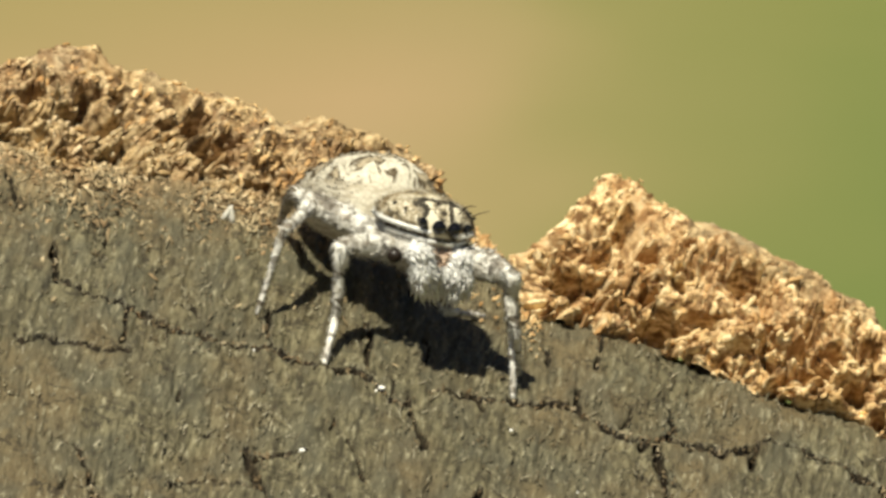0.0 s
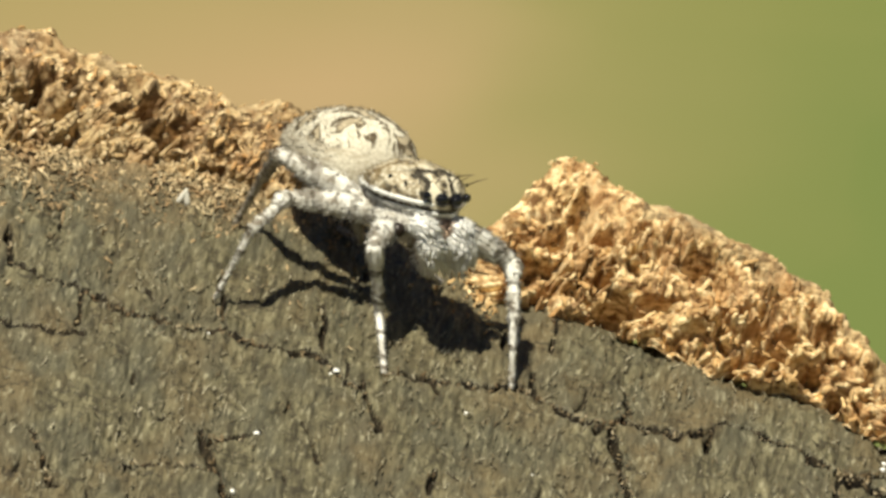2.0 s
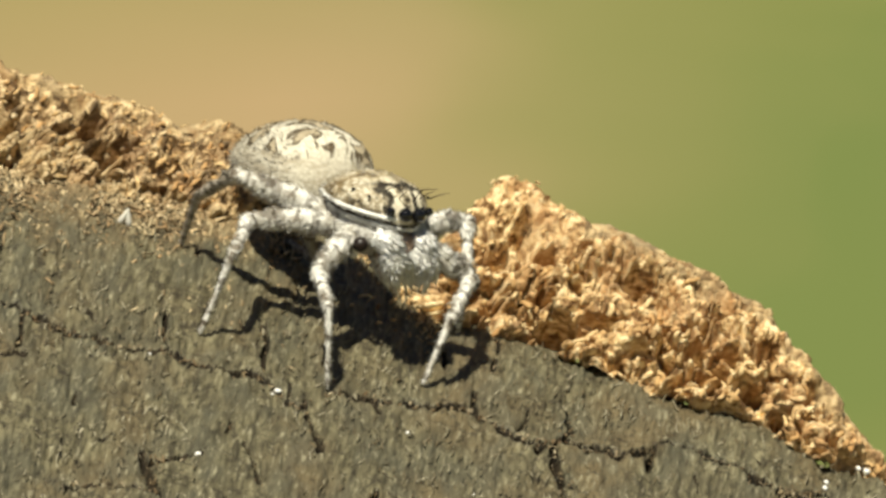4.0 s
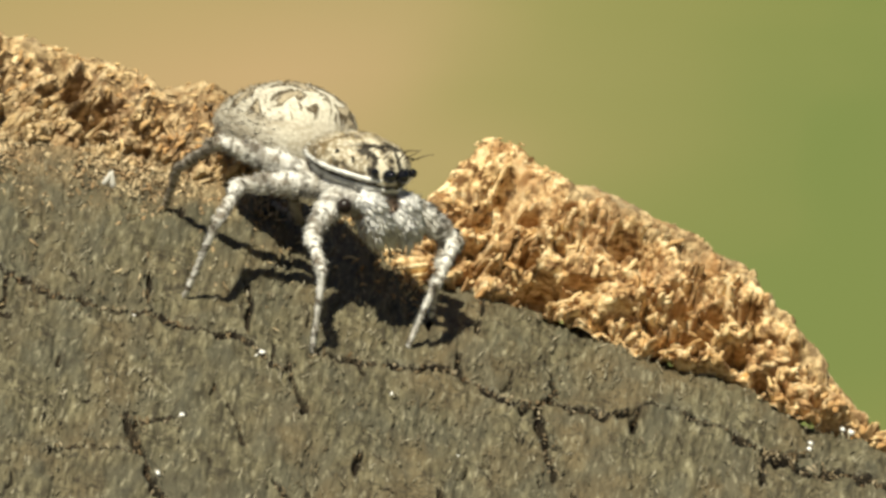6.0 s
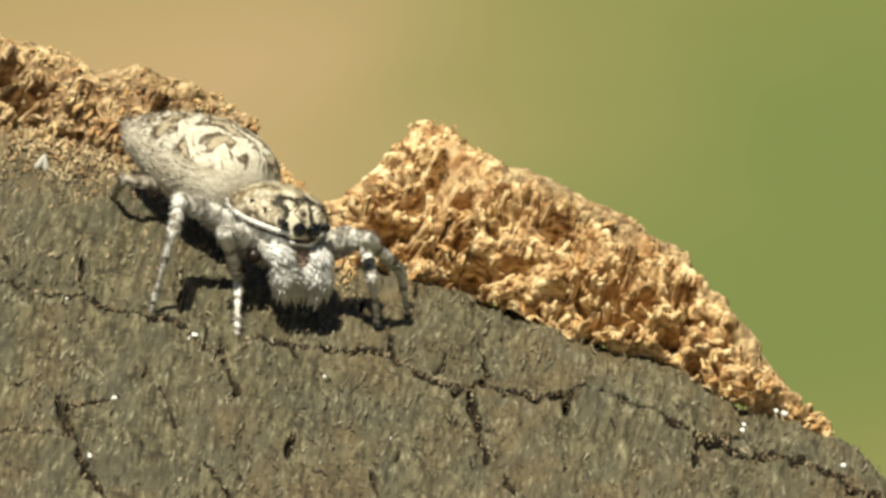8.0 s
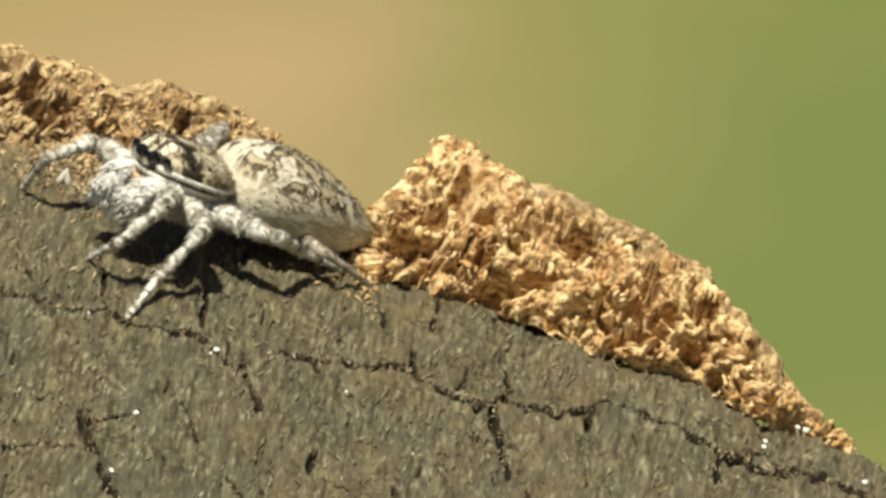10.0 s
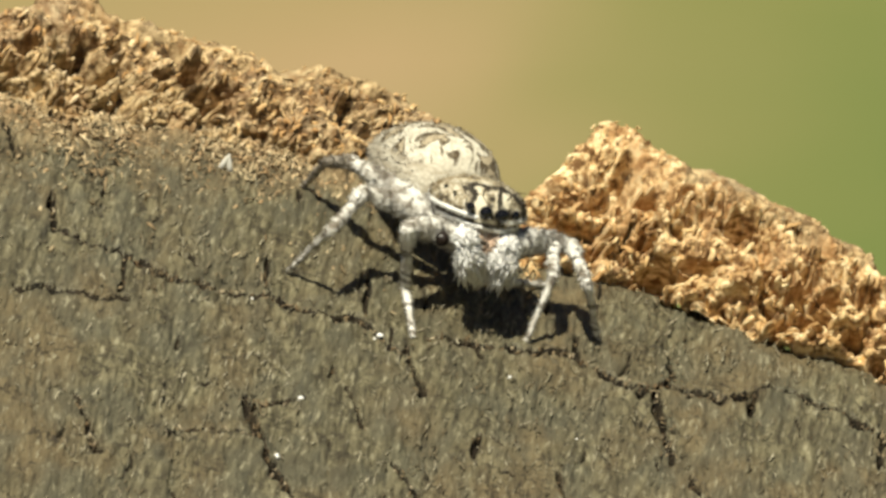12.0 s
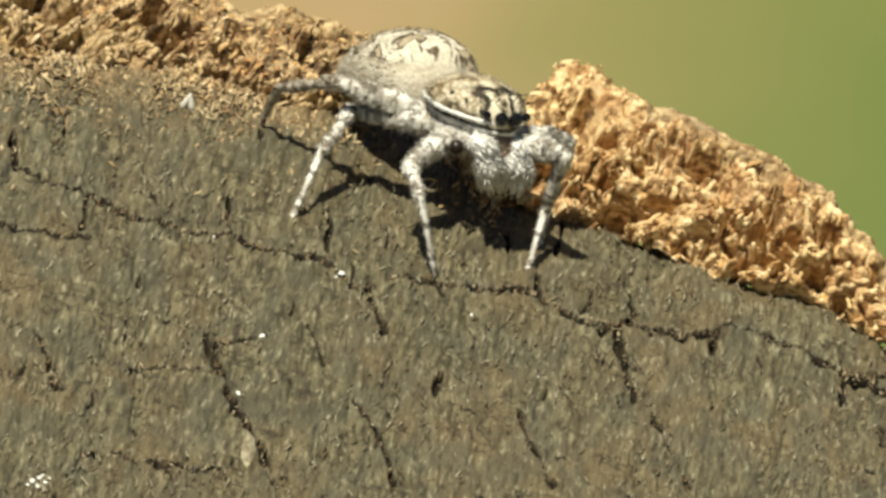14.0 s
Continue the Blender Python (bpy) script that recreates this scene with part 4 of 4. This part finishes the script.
step(10.7, 11.1, (638, 354), 156, -130, 13, -13, -5, {
    "L1": (476, 536, 599, 454, 172, 534, 494, 87), "L2": (621, 626, 696, 465, 168, 653, 539, 119), "R2": (329, 413, 469, 302, 196, 389, 346, 107),
    "R3": (676, 394, 682, 300, 172), "R4": (842, 438, 778, 390, 110, 812, 418, 60), "L3": (893, 538, 739, 443, 135, 824, 493, 65), "L4": (936, 569, 769, 433, 140, 869, 513, 75)})
step(11.2, 11.42, (890, 408), 138, 17, 6, -6, -5, {
    "L1": (1054, 629, 1005, 471, 68, 1029, 551, 35), "R2": (1024, 651, 920, 481, 144, 969, 551, 63), "R3": (760, 688, 806, 480, 110, 780, 580, 80),
    "R4": (488, 476, 745, 410, 192, 580, 431, 112)})
step(11.5, 11.7, (890, 408), 138, 17, 6, -6, -5, {
    "L1": (1054, 629, 1005, 471, 68, 1029, 551, 35), "R2": (1024, 651, 920, 481, 144, 969, 551, 63), "R3": (1001, 671, 869, 506, 124, 929, 571, 43),
    "R4": (488, 476, 745, 410, 192, 580, 431, 112)})
step(11.9, 12.3, (850, 456), 172, -73, 10, 10, -3, {
    "L1": (933, 700, 985, 520, 146, 981, 600, 97), "L2": (1061, 696, 1015, 524, 154, 1040, 600, 117), "R2": (734, 689, 722, 504, 158, 721, 587, 109),
    "R3": (513, 573, 656, 434, 166, 587, 497, 121), "R4": (537, 426, 604, 350, 194)})
step(12.45, 12.55, (886, 443), 186, -63, 10, 0, -7, {
    "L1": (1027, 720, 1029, 508, 210, 1025, 596, 97), "L2": (1076, 658, 1054, 498, 162, 1071, 568, 57), "R2": (743, 688, 746, 500, 134, 746, 588, 73),
    "R3": (519, 566, 672, 421, 126, 586, 501, 49), "R4": (537, 422, 596, 341, 182)})
step(12.9, 12.92, (916, 393), 208, -57, 7, -2, -11, {
    "L1": (1031, 694, 1089, 502, 200, 1050, 579, 90), "L2": (1040, 652, 1070, 480, 150, 1055, 560, 65), "R2": (755, 677, 786, 470, 130, 771, 558, 80),
    "R3": (592, 578, 715, 386, 145, 655, 472, 95), "R4": (546, 423, 615, 338, 160)})
step(13.02, 14.0, (915, 387), 210, -55, 6, -3, -15, {
    "L1": (1004, 682, 1074, 475, 208, 1039, 581, 86), "L2": (1023, 647, 1064, 457, 152, 1047, 552, 74), "R2": (841, 691, 794, 492, 128, 824, 563, 98),
    "R3": (588, 587, 685, 400, 148, 642, 470, 106), "R4": (532, 424, 625, 333, 148, 568, 361, 42)})


def body_pose(a, b, tall, yaw, nose):
    """The spider's pose on the face, in plan units."""
    up = Matrix.Translation((0, 0, BODY_H))
    return Matrix.Translation((a, b, tall - BODY_H)) @ Matrix.Rotation(radians(yaw), 4, "Z") @ up @ Matrix.Rotation(radians(-nose), 4, "Y") @ up.inverted()


def settle(hip, foot, knee, ankle, lengths, firm):
    """Knee and ankle of a leg with pieces of true length, as near to those given as the hip and the foot allow."""
    l1, l2, l3 = lengths
    hip, foot, knee, ankle = (np.array(q) for q in (hip, foot, knee, ankle))
    i = np.arange(1500) + 0.5
    up, turn = 1 - 2 * i / 1500, i * 2.399963
    flat = np.sqrt(1 - up * up)
    K = hip + l1 * np.stack([flat * np.cos(turn), flat * np.sin(turn), up], -1)
    gap = foot - K
    D = np.linalg.norm(gap, axis=1)
    fits = (D < (l2 + l3) * 0.998) & (D > abs(l2 - l3) + 4)
    if not fits.any():
        return Vector(knee), Vector(ankle)
    K, gap, D = K[fits], gap[fits], D[fits]
    axis = gap / D[:, None]
    k = (l2 * l2 - l3 * l3 + D * D) / (2 * D)
    r = np.sqrt(np.maximum(l2 * l2 - k * k, 0))
    e1 = np.cross(axis, (0.31, 0.52, 0.79))
    e1 /= np.linalg.norm(e1, axis=1, keepdims=True)
    e2 = np.cross(axis, e1)
    w = np.arange(32) * math.pi / 16
    A = (K + axis * k[:, None])[:, None] + r[:, None, None] * (e1[:, None] * np.cos(w)[None, :, None] + e2[:, None] * np.sin(w)[None, :, None])

    def miss(p, q):
        d = p - q
        across, upward, deep = d[..., 0], SE * d[..., 1] + CE * d[..., 2], SE * d[..., 2] - CE * d[..., 1]
        return across ** 2 + upward ** 2 + 0.015 * deep ** 2

    cost = miss(K, knee)[:, None] + firm * miss(A, ankle)
    cost = cost + 5 * np.maximum(0, 14 - A[..., 2]) ** 2 + 5 * np.maximum(0, 24 - K[:, None, 2]) ** 2 + 0.5 * np.maximum(0, A[..., 2] - K[:, None, 2] + 8) ** 2
    # the foot stands farthest out
    far = np.hypot(*(foot - hip)[:2])
    out = np.array((*(foot - hip)[:2], 0)) / (far + 1e-9)
    cost = cost + 0.7 * np.maximum(0, (K - hip) @ out - 0.70 * far)[:, None] ** 2 + 0.7 * np.maximum(0, (A - hip) @ out - 0.92 * far) ** 2
    i, j = np.unravel_index(np.argmin(cost), cost.shape)
    return Vector(K[i]), Vector(A[i, j])


def stand(p):
    """Body place and heading, and every leg's foot, knee and ankle over the face, for one row of POSES."""
    _, _, place, tall, yaw, nose, turn, lift, feet = p
    a, b = on_face(*place, tall)
    body = body_pose(a, b, tall, yaw, nose)
    out = {}
    for name, (_, _, _, hip, lengths) in LEGS.items():
        given = feet.get(name, ())
        if given:
            foot = Vector((*on_face(*given[:2]), 0))
        else:
            x, y = REST[name[1]]
            c, s = math.cos(radians(yaw)), math.sin(radians(yaw))
            y = y if name[0] == "L" else -y
            foot = Vector((a + c * x - s * y, b + s * x + c * y, 0))
        if len(given) > 2:
            knee = Vector((*on_face(*given[2:5]), given[4]))
            ankle = Vector((*on_face(*given[5:8]), given[7])) if len(given) > 5 else knee.lerp(foot, 0.5) + Vector((0, 0, 25))
        else:
            knee, ankle = bend(hip, body.inverted() @ foot, lengths, BODY_H + STANCE[name][0], STANCE[name][1], STANCE[name][2])
            knee, ankle = body @ knee, body @ ankle
        if len(given) > 2:
            knee, ankle = settle(body @ hip, foot, knee, ankle, lengths, 1.0 if len(given) > 5 else 0.15)
        out[name] = np.array((foot, knee, ankle))
    return np.array((a, b, tall, yaw, nose, turn, lift), float), out


def ease(k):
    return k * k * (3 - 2 * k)


def at_time(t):
    for i, p in enumerate(POSES):
        if t <= p[1] or i + 1 == len(POSES):
            return STOOD[i]
        q = POSES[i + 1]
        if t < q[0]:
            k = (t - p[1]) / (q[0] - p[1])
            (s0, f0), (s1, f1) = STOOD[i], STOOD[i + 1]
            feet = {}
            for n, name in enumerate(f0):
                gone = np.linalg.norm(f1[name][0] - f0[name][0])
                kk = ease(min(1, max(0, k * 1.35 - 0.35 * (n % 4) / 3)))
                feet[name] = f0[name] * (1 - kk) + f1[name] * kk + np.array(((0, 0, 1), (0, 0, 0.3), (0, 0, 0.7))) * min(60, gone * 0.4) * math.sin(math.pi * kk)
            return s0 + (s1 - s0) * ease(k), feet


def limb(start, end):
    """The pose of a leg's piece that lies along x from start to end, its z upwards."""
    x = (end - start).normalized()
    z = Vector((0, 0, 1))
    y = z.cross(x)
    y = y.normalized() if y.length > 1e-5 else Vector((0, 1, 0))
    z = x.cross(y)
    m = Matrix((x, y, z)).transposed().to_4x4()
    m.translation = start * U
    return m


def bend(hip, foot, lengths, high, slant, splay):
    """Knee and ankle of a leg that stands with its foot there."""
    l1, l2, l3 = lengths
    flat = Vector((foot.x - hip.x, foot.y - hip.y, 0))
    out = flat.normalized()
    best = None
    for deg in range(12, 88, 2):
        ankle = foot - out * l3 * math.sin(radians(deg)) + Vector((0, 0, l3 * math.cos(radians(deg))))
        gap = ankle - hip
        d = min(gap.length, (l1 + l2) * 0.995)
        way = gap.normalized()
        up = Vector((0, 0, 1)) + splay
        up = (up - way * up.dot(way)).normalized()
        k = (l1 * l1 - l2 * l2 + d * d) / (2 * d)
        knee = hip + way * k + up * math.sqrt(max(l1 * l1 - k * k, 0))
        miss = max(0, gap.length - (l1 + l2) * 0.985) * 4 + max(0, knee.z - high) + 0.8 * abs(deg - slant)
        if best is None or miss < best[0]:
            best = (miss, knee, ankle)
    _, knee, ankle = best
    ankle = knee + (ankle - knee).normalized() * l2
    return knee, ankle


def reach(hip, foot, knee, ankle, lengths):
    """Knee and ankle near those given, with the leg's pieces at their true lengths."""
    l1, l2, l3 = lengths
    for _ in range(14):
        ankle = foot + (ankle - foot).normalized() * l3
        knee = ankle + (knee - ankle).normalized() * l2
        knee = hip + (knee - hip).normalized() * l1
        ankle = knee + (ankle - knee).normalized() * l2
    return knee, ankle


STOOD = [stand(p) for p in POSES]


def motions():
    tracks = {ob: [] for ob in (SPIDER, abdomen)}
    for leg in LEGS.values():
        for ob in leg[:3]:
            tracks[ob] = []
    for i in range(0, 141):
        t = i / 10
        (a, b, tall, yaw, nose, turn, lift), feet = at_time(t)
        local = body_pose(a, b, tall, yaw, nose)
        placed = local.copy()
        placed.translation = local.translation * U
        tracks[SPIDER].append((t, WOOD @ placed))
        tracks[abdomen].append((t, pose(-94 * U, 0, (BODY_H + 4) * U, 0, lift, turn)))
        back = local.inverted()
        for name, (leg, shin, foot, hip, lengths) in LEGS.items():
            f, knee, ankle = (back @ Vector(q) for q in feet[name])
            knee, ankle = reach(hip, f, knee, ankle, lengths)
            m = limb(hip, knee)
            tracks[leg].append((t, m))
            inv = m.inverted()
            tracks[shin].append((t, inv @ limb(knee, ankle)))
            tracks[foot].append((t, inv @ limb(ankle, f)))
    for ob, rows in tracks.items():
        walk(ob, rows)


motions()
